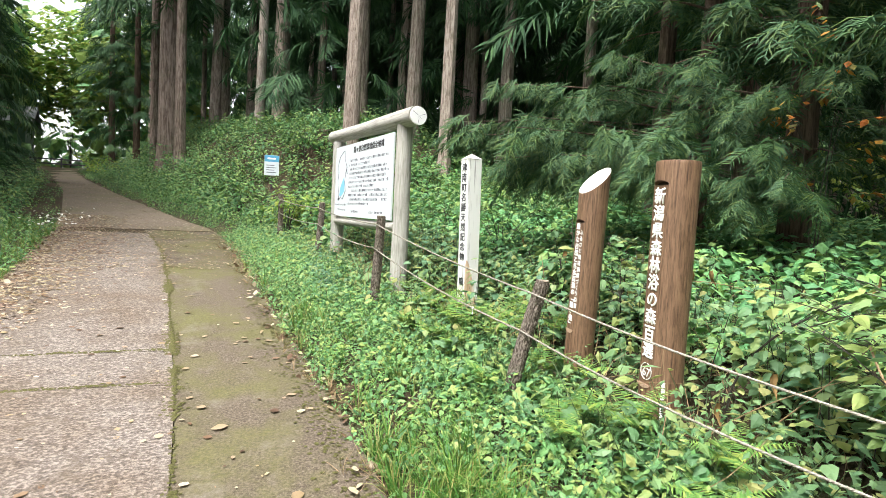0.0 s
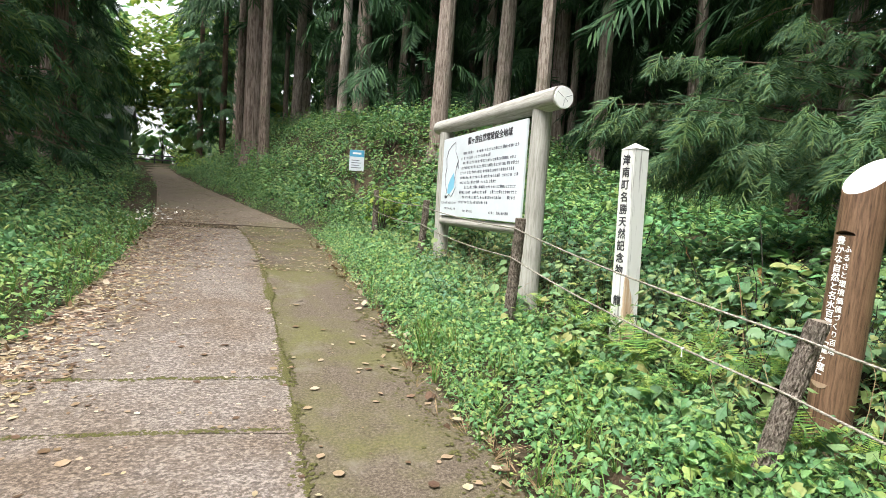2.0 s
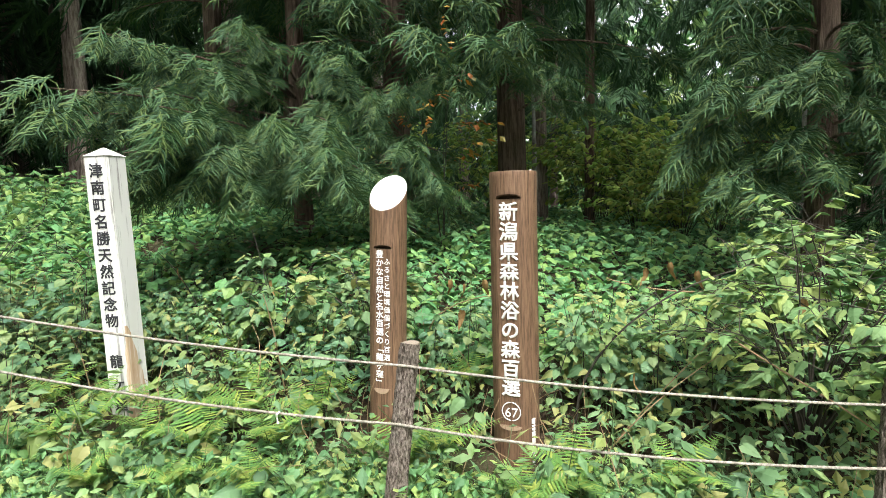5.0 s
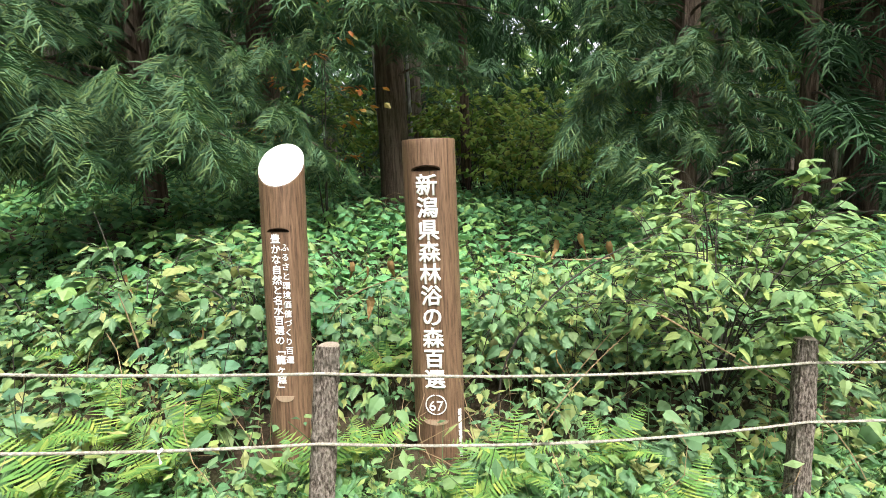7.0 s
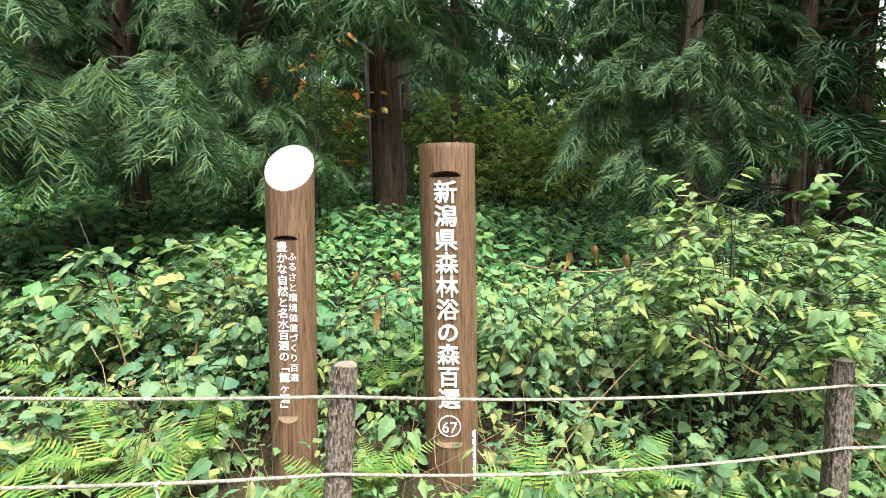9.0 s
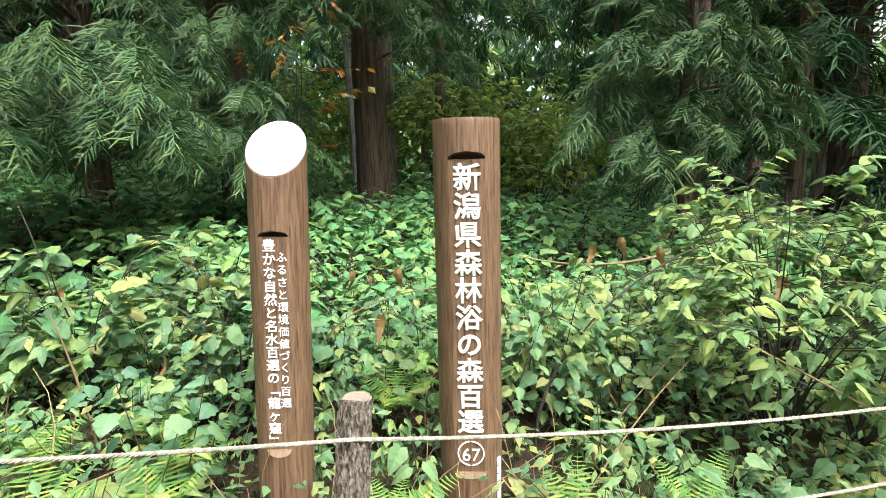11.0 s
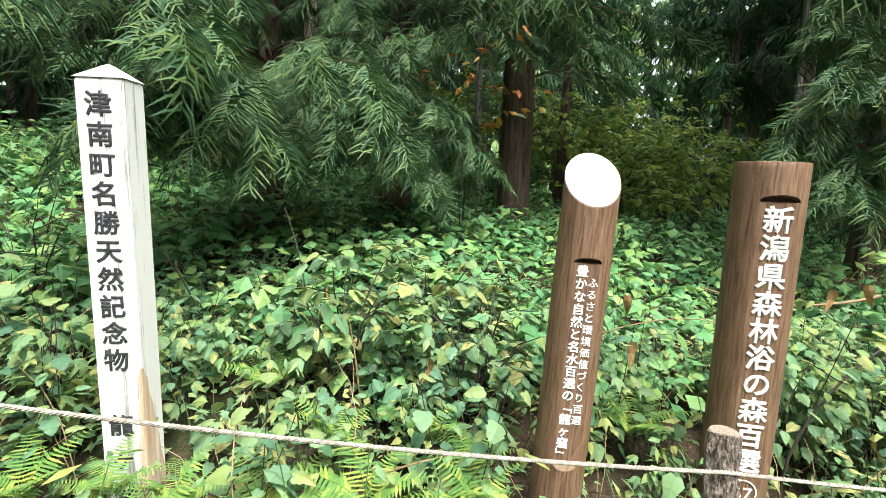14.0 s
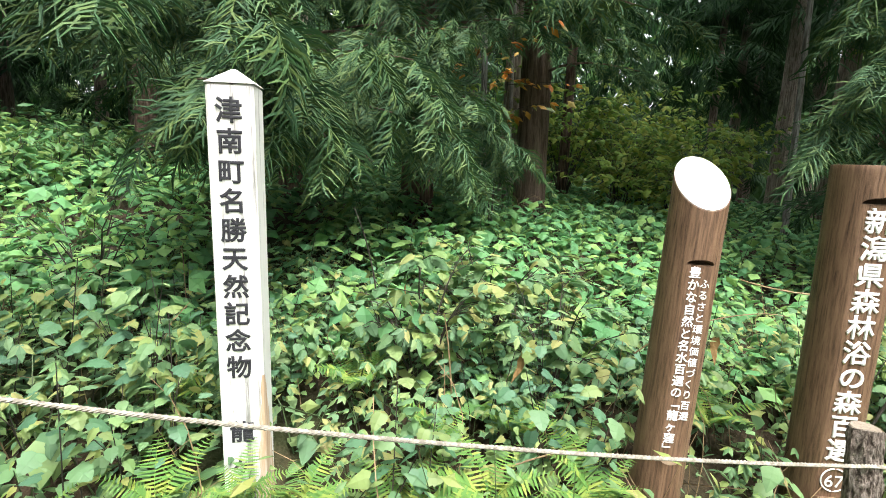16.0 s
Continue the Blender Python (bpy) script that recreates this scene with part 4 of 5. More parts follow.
# left verge
y = np.concatenate([g.uniform(2, 14, 2300), g.uniform(14, 40, 500)])
u = g.uniform(0, 1, len(y))
x = road_left(y) + 0.04 - u * 3.4
spread_stuff("roadside_weeds", "bright green weeds on the far verge of the lane", "weeds", SMALL, [LEAF_WEED, STEM_GREEN], x, y, (0.9 + 1.7 * u) * g.uniform(0.8, 1.3, len(x)), 0.2, -0.01, 8)
y = g.uniform(2, 36, 2000)
x = road_left(y) - 0.9 - g.uniform(0, 1, 2000) * 6
spread_stuff("broadleaf_undergrowth", "leafy undergrowth under the cedars across the lane", "undergrowth", BANK, [LEAF_WEED, STEM_DARK], x, y, g.uniform(0.35, 0.9, 2000), 0.25, -0.04, 9)
y = g.uniform(2, 14, 300)
spread_stuff("verge_grass", "grass tufts on the far verge of the lane", "grass", GRASS, [LEAF_GRASS], road_left(y) - g.uniform(-0.05, 0.8, 300), y, g.uniform(0.5, 1.0, 300), 0.15, 0, 10)
g2 = np.random.default_rng(77)
petal = np.array([(0.016 * math.cos(a), 0.016 * math.sin(a), 0.004 * (k % 2)) for k, a in enumerate(np.arange(10) * 0.628)] + [(0, 0, 0.006)])
flower = (petal, np.array([(i, (i + 1) % 10, 10) for i in range(10)]), 0)
fx, fy = g2.normal(-4.15, 0.22, 46), g2.normal(12.2, 0.7, 46)
m = turns(g2.uniform(0, 6, 46), g2.normal(0, 0.4, 46), g2.normal(0, 0.4, 46), np.full(46, 1.5), np.stack([fx, fy, ground(fx, fy) + g2.uniform(0.3, 0.5, 46)], 1))
tagged(part("wild_flowers", scatter([flower], np.zeros(46, int), m), FLOWER), "tiny white wild flowers on the verge", "flowers", kind="stuff")

# fallen leaves on the lane
DEAD = []
for k in range(5):
    gd = np.random.default_rng(600 + k)
    s = np.linspace(0, 1, 5)
    half = (0.5 + 0.07 * k) * 0.045 * np.sin(math.pi * s ** 0.85) * (1 + 0.18 * gd.normal(0, 1, 5))
    curl = 0.0012 * gd.normal(0, 1, 5) + 0.01 * (s - 0.5) ** 2
    v = np.concatenate([np.stack([0.08 * s, 0 * s, curl], 1), np.stack([0.08 * s, half, curl + 0.07 * half], 1), np.stack([0.08 * s, -half, curl + 0.2 * half], 1)])
    f = [t for i in range(4) for t in ((i, i + 1, 6 + i), (i, 6 + i, 5 + i), (i, 10 + i, 11 + i), (i, 11 + i, i + 1))]
    DEAD.append((v, np.array(f), 0))
y = np.concatenate([g.uniform(0.5, 13, 950), 4 + 10 * g.uniform(0, 1, 1300), 9 + 22 * g.uniform(0, 1, 5200) ** 1.5, g.normal(13.4, 1.4, 1500)])
u = np.concatenate([g.uniform(0, 1, 950) ** 1.7 * 0.97, np.abs(g.normal(0, 0.15, 1300)), g.uniform(0, 1, 5200), g.uniform(0, 1, 1500)])
u = np.clip(u, 0, 1)
x = road_left(y) * (1 - u) + road_right(y) * u
n0 = len(x)
m = turns(g.uniform(0, 6.28, n0), g.normal(0, 0.04, n0), g.normal(0, 0.04, n0), 0.22 + 0.75 * g.uniform(0, 1, n0) ** 1.8, np.stack([x, y, road_skin(x, y) + 0.003], 1))
tagged(part("fallen_leaves", scatter(DEAD, g.integers(0, 5, n0), m), LEAF_DEAD), "dry brown leaves strewn over the lane", "leaf litter", kind="stuff")
y = 16.5 - 13 * g.uniform(0, 1, 7200) ** 1.3
x = road_left(y) + np.abs(g.normal(0, 0.62, 7200)) * np.clip((y - 1) / 9, 0.25, 1.1)
flat = [simple_leaf(0.07, 0.04, 0.02), simple_leaf(0.09, 0.035, 0.03), simple_leaf(0.055, 0.045, 0.01)]
m = turns(g.uniform(0, 6.28, 7200), g.normal(0, 0.09, 7200), g.normal(0, 0.09, 7200), g.uniform(0.45, 1.2, 7200), np.stack([x, y, road_skin(x, y) + 0.008], 1))
tagged(part("leaf_litter", scatter(flat, g.integers(0, 3, 7200), m), LEAF_DEAD), "drift of brown leaves along the far side of the lane", "leaf litter", kind="stuff")
y = g.uniform(0, 13, 420)
x = np.where(g.random(420) < 0.6, road_left(y) + g.normal(0.05, 0.1, 420), road_right(y) + g.normal(-0.02, 0.1, 420))
m = turns(g.uniform(0, 6.28, 420), g.normal(0, 0.5, 420), g.normal(0, 0.5, 420), g.uniform(0.5, 1.2, 420), np.stack([x, y, np.maximum(ground(x, y), road_z(y)) + 0.02], 1))
tagged(part("leaf_litter", scatter(DEAD, g.integers(0, 5, 420), m), LEAF_DEAD), "brown leaf litter gathered at the lane edges", "leaf litter", kind="stuff")
for x, y, s, turn in ((0.2, 4.08, 1.1, 20), (-0.48, 4.1, 0.9, 70), (0.39, 3.83, 0.85, 140), (-0.16, 3.66, 1.4, 200), (0.0, 5.38, 1.0, 10), (-0.22, 6.18, 0.9, 300), (-0.25, 5.27, 0.8, 100), (0.2, 4.75, 0.9, 45)):
    ob = part("fallen_leaf", DEAD[1], LEAF_DEAD)
    ob.matrix_world = pose(x, y, float(road_skin(x, y)) + 0.004, 2, 2, turn) @ Matrix.Scale(s, 4)
    tagged(ob, "single dry pale brown leaf lying on the lane", "leaf", "single leaves on the lane")

# ---------------------------------------------------------------- ferns


def frond(seed, long):
    """One arching fern frond with two rows of leaflets, along +x."""
    g = np.random.default_rng(seed)
    t = np.linspace(0, 1, 8)
    c = np.stack([long * (0.35 * t + 0.5 * t ** 2), np.zeros(8), long * (0.95 * t - 0.5 * t ** 2)], 1)
    out = [tube(c, 0.0025 * (1.1 - t), 3, False)[:2] + (0,)]
    for i in range(19):
        u = 0.14 + 0.84 * i / 19
        p = np.array([np.interp(u, t, c[:, k]) for k in range(3)])
        w = 0.23 * long * math.sin(math.pi * (0.2 + 0.78 * u)) ** 0.9
        for s in (1, -1):
            b = w * 0.1
            tilt = g.uniform(-0.12, 0.05)
            v = np.array([p + (-b * 0.6, 0, 0), p + (b * 0.9, 0, 0), p + (b * 0.8 + 0.12 * w, s * w * 0.5, tilt * w), p + (-b * 0.7 + 0.12 * w, s * w * 0.5, tilt * w), p + (0.25 * w, s * w, 2.4 * tilt * w)])
            f = [(0, 1, 2), (0, 2, 3), (3, 2, 4)] if s < 0 else [(1, 0, 3), (1, 3, 2), (2, 3, 4)]
            out.append((v, np.array(f), 0))
    return join(*out)


FRONDS = [make_mesh("frond", *frond(300 + k, 0.34 + 0.04 * k)[:2], [LEAF_FERN]) for k in range(4)]
g = np.random.default_rng(9)
FERNS = [(2.05, 5.1, 1.1), (1.75, 4.7, 0.9), (2.2, 4.75, 1.0), (1.95, 4.35, 1.0), (1.55, 4.2, 0.8), (2.25, 4.3, 0.9), (1.7, 5.5, 0.9), (2.05, 5.5, 0.8), (2.1, 3.6, 0.85), (2.0, 2.95, 0.9), (2.25, 2.7, 1.0),
         (1.75, 2.75, 0.75), (2.3, 3.45, 0.8), (1.5, 3.4, 0.7), (2.45, 2.2, 0.85), (2.1, 1.9, 0.8), (1.85, 6.0, 0.8), (2.55, 5.0, 0.9), (2.8, 4.6, 0.9), (1.3, 5.0, 0.65), (2.9, 5.5, 0.9), (3.1, 3.5, 1.0), (1.5, 5.6, 0.75), (1.75, 5.1, 0.85), (1.45, 4.6, 0.75), (2.0, 5.75, 0.75), (1.6, 6.3, 0.7), (2.6, 4.35, 0.8), (2.4, 6.3, 0.8)]
for x, y, s in FERNS:
    fern = thing("fern", pose(x, y, float(ground(x, y)) + 0.19, 0, 0, g.uniform(0, 360)), "bright yellow-green fern with arching fronds by the rope", "fern", "ferns by the rope")
    for k in range(6):
        ob = part("frond", FRONDS[(k + int(10 * x)) % 4], LEAF_FERN, fern)
        ob.matrix_local = pose(0, 0, 0, g.uniform(-12, 12), g.uniform(-22, 8), k * 60 + g.uniform(-18, 18)) @ Matrix.Scale(s * g.uniform(0.8, 1.15), 4)

# ---------------------------------------------------------------- cedars


def spray(seed, long, strands, sides=3, thick=0.0045):
    """A hanging fan of rope-like needled shoots, from the origin along +x and down."""
    g, out = np.random.default_rng(seed), []
    t = np.linspace(0, 1, 5)
    spine = np.stack([long * t, 0.05 * long * np.sin(3 * t), -0.3 * long * t ** 2], 1)
    out.append(tube(spine, thick * (1.1 - 0.6 * t), 3, False))
    for i in range(strands):
        u = 0.1 + 0.9 * (i + 0.5) / strands
        p = np.array([np.interp(u, t, spine[:, k]) for k in range(3)])
        a = (1 if i % 2 else -1) * g.uniform(0.25, 1.15)
        L = long * g.uniform(0.35, 0.62) * (1.1 - 0.45 * u)
        d = np.array([math.cos(a), math.sin(a), g.uniform(-0.1, 0.3)])
        drop = g.uniform(0.35, 0.8)
        pts = [p, p + d * L * 0.55 + (0, 0, -0.12 * L * drop), p + d * L * 1.0 + (0, 0, -0.7 * L * drop)]
        out.append(tube(pts, np.array([0.8, 1.2, 0.3]) * thick, sides, False))
    return join(*out)


SPRAY = [spray(400 + k, 0.3 + 0.04 * k, 25, 3, 0.0052) for k in range(4)]
SPRAY_FAR = [spray(420 + k, 0.6 + 0.08 * k, 14, 3, 0.011) for k in range(3)]


def blades(seed, long, count, thick):
    """A coarse hanging spray of thin pointed blades for high and far boughs."""
    g, out = np.random.default_rng(seed), []
    for i in range(count):
        u = 0.9 * (i + 0.5) / count
        p = np.array([long * u, 0, -0.3 * long * u * u])
        a, L = (1 if i % 2 else -1) * g.uniform(0.2, 1.2), long * g.uniform(0.3, 0.5) * (1.15 - 0.5 * u)
        d = np.array([math.cos(a), math.sin(a), g.uniform(-0.7, -0.05)])
        s = np.array([-math.sin(a), math.cos(a), g.uniform(-0.6, 0.6)]) * thick
        out.append((np.array([p, p + d * L * 0.5 + s, p + d * L * 0.5 - s, p + d * L + (0, 0, -0.15 * L)]), np.array([(0, 1, 2), (1, 3, 2)]), 0))
    return join(*out)


SPRAY_HIGH = [blades(440 + k, 1.4 + 0.2 * k, 46, 0.026) for k in range(3)]


def trunk_mesh(seed, tall, r, sides=18, rings=16, taper=0.55, lean=(0, 0)):
    g = np.random.default_rng(seed)
    t = np.linspace(0, 1, rings) ** 1.5
    a = np.arange(sides) * 2 * math.pi / sides
    ph = g.uniform(0, 6.28, 5)
    w = 1 + 0.05 * np.sin(3 * a[None] + ph[0] + 2 * t[:, None]) + 0.04 * np.sin(7 * a[None] + ph[1] + 5 * t[:, None]) + 0.025 * g.normal(0, 1, (1, sides))
    flare = 1 + 0.45 * np.exp(-t * tall / 0.35)
    pts = np.stack([lean[0] * t * tall + 0.03 * np.sin(4 * t + ph[2]), lean[1] * t * tall + 0.03 * np.sin(4 * t + ph[3]), -0.3 + (tall + 0.3) * t], 1)
    return tube(pts, r * flare * (1 - (1 - taper) * t), sides, True, w)


def branch_curve(a, b, sag):
    t = np.linspace(0, 1, 9)
    c = a * (1 - t)[:, None] + b * t[:, None]
    c[:, 2] += sag * 4 * t * (1 - t) * (1 - 0.4 * t)
    return c


def cedar(x, y, tall, r, tips, label, seed, sprays, per, mat, bark, size=1.0, high=()):
    """A cedar with limbs that end at the given tips (local), hung with sprays; a trunk, a mesh of limbs and a crown."""
    g = np.random.default_rng(seed)
    tree = thing("cedar_tree", pose(x, y, float(ground(x, y))), label, "tree", "cedars")
    part("trunk", trunk_mesh(seed, tall, r), bark, tree, "fibrous reddish bark", True)
    limbs, crown, pick, poses = [], [], [], []
    for tip in tips:
        b = np.array(tip, float)
        start = np.array([0, 0, min(tall * 0.97, b[2] + g.uniform(-0.1, 0.5) * min(1, 0.4 * np.hypot(b[0], b[1])))])
        c = branch_curve(start, b, g.uniform(0.05, 0.2))
        limbs.append(tube(c, 0.022 * size * (1.1 - 0.85 * np.linspace(0, 1, 9)), 5, False))
        heading = math.atan2(b[1], b[0])
        length = np.linalg.norm(b - start)
        k = max(3, int(per * length))
        u = 0.22 + 0.78 * np.sqrt((np.arange(k) + g.uniform(0, 1, k)) / k)
        p = np.stack([np.interp(u, np.linspace(0, 1, 9), c[:, j]) for j in range(3)], 1) + g.normal(0, 0.05 * size, (k, 3))
        yaw = heading + np.where(np.arange(k) % 2, 1, -1) * g.uniform(0.1, 1.2, k) * (1.15 - 0.7 * u)
        poses.append(turns(yaw, g.uniform(0.15, 0.85, k), g.normal(0, 0.35, k), size * g.uniform(0.7, 1.25, k), p))
    for tip in high:
        b = np.array(tip, float)
        start = np.array([0, 0, b[2] + 0.3])
        c = branch_curve(start, b, 0.15)
        limbs.append(tube(c, 0.022 * (1.1 - 0.85 * np.linspace(0, 1, 9)), 5, False))
        k = int(7 * np.linalg.norm(b - start)) + 2
        u = g.uniform(0.2, 1, k)
        p = np.stack([np.interp(u, np.linspace(0, 1, 9), c[:, j]) for j in range(3)], 1)
        crown.append(turns(math.atan2(b[1], b[0]) + g.normal(0, 0.7, k), g.uniform(0.15, 0.8, k), g.normal(0, 0.35, k), g.uniform(0.6, 1.0, k), p))
    if high:
        mh = np.concatenate(crown)
        part("high_crown", scatter(SPRAY_FAR, g.integers(0, 3, len(mh)), mh), mat, tree)
    m = np.concatenate(poses)
    for one in limbs:
        part("limb", one, BARK_RED, tree, "", True)
    part("crown", scatter(sprays, g.integers(0, len(sprays), len(m)), m), mat, tree, "drooping dark green needle sprays")
    # extra foliage, mostly above view, added to shade what lies below
    k = 150
    z = np.maximum(5.0, 0.42 * tall) + 0.62 * tall * g.uniform(0, 1, k)
    a = g.uniform(0, 6.28, k)
    o = 2.4 * g.uniform(0.1, 1, k) * np.clip(1.5 - z / tall, 0.2, 1)
    up = turns(a + g.normal(0, 0.4, k), g.uniform(0.1, 0.7, k), g.normal(0, 0.4, k), g.uniform(1.2, 2.2, k), np.stack([o * np.cos(a), o * np.sin(a), z], 1))
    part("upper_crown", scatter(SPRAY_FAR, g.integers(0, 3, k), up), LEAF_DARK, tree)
    return tree


def ring_tips(seed, n, z0, z1, out0, out1, droop=0.3, arc=(0, 360)):
    g = np.random.default_rng(seed)
    tips = []
    for i in range(n):
        z = z0 + (z1 - z0) * (i + g.uniform(0, 1)) / n
        a = radians(g.uniform(*arc))
        o = (out0 + (out1 - out0) * (z - z0) / (z1 - z0)) * g.uniform(0.65, 1.1)
        tips.append((o * math.cos(a), o * math.sin(a), z - droop * o * g.uniform(0.4, 1.0)))
    return tips


def aim(bx, by, pts):
    bz = float(ground(bx, by))
    return [(px - bx, py - by, pz - bz) for px, py, pz in pts]


# the cedar whose branches hang down behind the white post
S1 = (7.0, 7.5)
hang = [(2.3, 6.5, 2.65), (2.7, 6.4, 3.15), (2.3, 6.75, 2.50), (3.45, 6.3, 2.12), (5.0, 5.9, 2.37), (4.55, 5.5, 2.65), (2.8, 5.95, 2.55), (2.75, 6.3, 2.20), (3.0, 6.2, 2.75), (3.35, 6.15, 2.05), (3.4, 5.95, 2.27), (3.55, 5.9, 1.97), (4.2, 5.95, 2.10), (4.2, 5.6, 2.20), (4.15, 5.25, 2.32), (4.15, 5.1, 2.02), (4.5, 5.4, 2.50), (3.3, 6.3, 2.40), (4.3, 6.7, 3.40),
        (4.4, 6.5, 3.80), (5.1, 5.6, 3.50), (3.7, 6.4, 3.10), (3.4, 6.9, 2.90), (3.9, 7.4, 2.60), (4.4, 7.7, 3.20), (5.0, 5.7, 2.90), (4.8, 5.2, 2.10), (3.8, 5.7, 2.60), (3.5, 6.6, 2.17), (4.7, 6.1, 2.12), (3.1, 6.6, 2.07)]
cedar(*S1, 12, 0.15, aim(*S1, hang), "young cedar with long drooping green branches over the undergrowth", 51, SPRAY, 9, LEAF_CEDAR, BARK_RED, 1.0, ring_tips(2, 26, 3.2, 9.0, 2.6, 1.4))
# reddish trunk with a few low sprays
c2 = aim(7.2, 5.8, [(5.5, 4.6, 2.05), (5.6, 4.9, 2.25), (5.7, 5.3, 2.10), (5.3, 5.0, 1.80), (5.6, 5.6, 1.85), (5.75, 5.1, 3.20), (6.6, 4.8, 2.40), (5.4, 5.4, 2.90), (5.2, 5.8, 3.30), (5.9, 4.4, 3.30), (5.8, 4.6, 1.90), (5.5, 5.0, 2.40), (5.45, 5.35, 2.65), (5.4, 5.15, 2.10), (5.55, 5.5, 3.10)])
cedar(7.2, 5.8, 14, 0.21, c2, "cedar with reddish trunk and hanging sprays beside the posts", 52, SPRAY, 11, LEAF_CEDAR, BARK_RED, 1.0, ring_tips(3, 28, 3.0, 9.0, 2.2, 1.6, 0.45))
cedar(8.3, 4.25, 16, 0.24, aim(8.3, 4.25, [(6.6, 3.6, 3.55), (7.0, 3.2, 3.4), (7.2, 4.6, 3.5), (6.7, 4.2, 3.7), (7.4, 3.0, 3.1)]), "straight cedar with ridged brown bark and high branches", 53, SPRAY, 12, LEAF_CEDAR, BARK_RED, 1.0, ring_tips(4, 28, 3.1, 9.0, 2.4, 1.7, 0.4))
# young cedar by the leafy bush
c5 = aim(6.5, 0.4, [(5.2, 1.1, 2.75), (5.35, 1.7, 2.4), (5.15, 1.65, 2.75), (5.6, 1.2, 3.1), (6.05, 0.0, 2.2), (5.2, 1.5, 1.9), (5.3, 1.2, 1.75), (5.5, 0.6, 2.0), (5.6, 0.3, 2.5), (5.4, 0.9, 2.3), (5.8, -0.2, 2.0), (5.9, -0.5, 2.3), (5.6, 1.5, 3.3), (5.3, 1.9, 2.1), (5.7, 0.1, 2.9),
                        (5.9, 0.2, 3.3), (6.2, -0.5, 2.9), (5.2, 0.8, 2.9)])
cedar(6.5, 0.4, 11, 0.15, c5, "young cedar with dense drooping blue-green sprays", 54, SPRAY, 17, LEAF_CEDAR, BARK_RED, 1.0, ring_tips(5, 24, 3.2, 8.0, 1.8, 1.3, 0.4))
cedar(8.1, -2.0, 17, 0.12, ring_tips(6, 44, 1.0, 9.0, 1.9, 2.2, 0.4), "dark shaded cedar at the edge of the wood", 55, SPRAY_FAR, 6, LEAF_DARK, BARK_RED)
cedar(9.6, -3.75, 17, 0.25, ring_tips(7, 38, 1.0, 8.0, 1.6, 1.8, 0.4), "slim shaded cedar with dense twigs", 56, SPRAY_FAR, 6, LEAF_DARK, BARK_RED)
cedar(12.5, 3.2, 15, 0.12, ring_tips(8, 18, 5.5, 10.0, 1.9, 1.6, 0.45), "slim cedar with hanging sprays in half shade", 57, SPRAY_FAR, 6, LEAF_CEDAR, BARK_RED)
cedar(11.0, 10.4, 16, 0.2, ring_tips(9, 34, 2.4, 9.5, 2.6, 2.0, 0.4), "shaded cedar behind the undergrowth", 58, SPRAY_FAR, 6, LEAF_CEDAR, BARK_RED)
cedar(8.6, 10.6, 16, 0.2, ring_tips(10, 26, 3.4, 10, 2.2, 1.8, 0.4), "cedar with low branches behind the board", 59, SPRAY_FAR, 6, LEAF_CEDAR, BARK_RED)
# cedars across the lane
cedar(-8.4, 11.6, 16, 0.24, ring_tips(11, 60, 1.0, 9.0, 2.2, 2.3, 0.3), "large cedar with sweeping low branches across the lane", 60, SPRAY_FAR, 7, LEAF_CEDAR, BARK_RED)
cedar(-8.8, 8.4, 15, 0.2, ring_tips(12, 52, 1.0, 8.5, 2.3, 2.1, 0.3), "cedar with sweeping dark branches across the lane", 61, SPRAY_FAR, 6, LEAF_CEDAR, BARK_RED)
cedar(-9.0, 15.8, 16, 0.22, ring_tips(13, 44, 1.0, 9.5, 2.5, 2.0, 0.35), "cedar with ragged branches beside the lane", 62, SPRAY_FAR, 5, LEAF_DARK, BARK_RED)

for k, (x, y, r) in enumerate(((-10.4, 21.5, 0.22), (-13.6, 28.0, 0.24), (-17.0, 36.0, 0.24), (-9.6, 40.5, 0.22), (-13.0, 47.5, 0.24), (-19.5, 43.0, 0.24), (-10.6, 17.0, 0.22))):
    cedar(x, y, 17, r, ring_tips(30 + k, 40, 1.6 if x < road_left(y) else 2.4, 13.0, 2.4, 1.6, 0.4), "cedar with ragged branches further along the lane", 63 + k, SPRAY_HIGH[:2], 3, LEAF_DARK if k % 2 else LEAF_CEDAR, BARK_RED, 0.62)


def tall_cedar(seed, tall, first, r):
    """A tall forest cedar, bare below and with a high crown; local base at the origin."""
    g = np.random.default_rng(seed)
    tree = thing("tall_cedar", pose(0, 0, 0), "tall straight cedar with bare trunk and high dark crown", "tree", "forest cedars")
    part("trunk", trunk_mesh(seed, tall, r, 14, 18, 0.35), BARK_TALL, tree, "", True)
    k = 70
    z = first + (tall - first) * g.uniform(0, 1, k) ** 0.9
    a = g.uniform(0, 6.28, k)
    o = (0.35 + 2.3 * (1 - (z - first) / (tall - first)) ** 0.8) * g.uniform(0.1, 0.9, k)
    m = turns(a + g.normal(0, 0.4, k), g.uniform(0.1, 0.7, k), g.normal(0, 0.4, k), g.uniform(1.0, 1.85, k), np.stack([o * np.cos(a), o * np.sin(a), z], 1))
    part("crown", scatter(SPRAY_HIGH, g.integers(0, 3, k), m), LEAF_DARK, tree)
    return tree


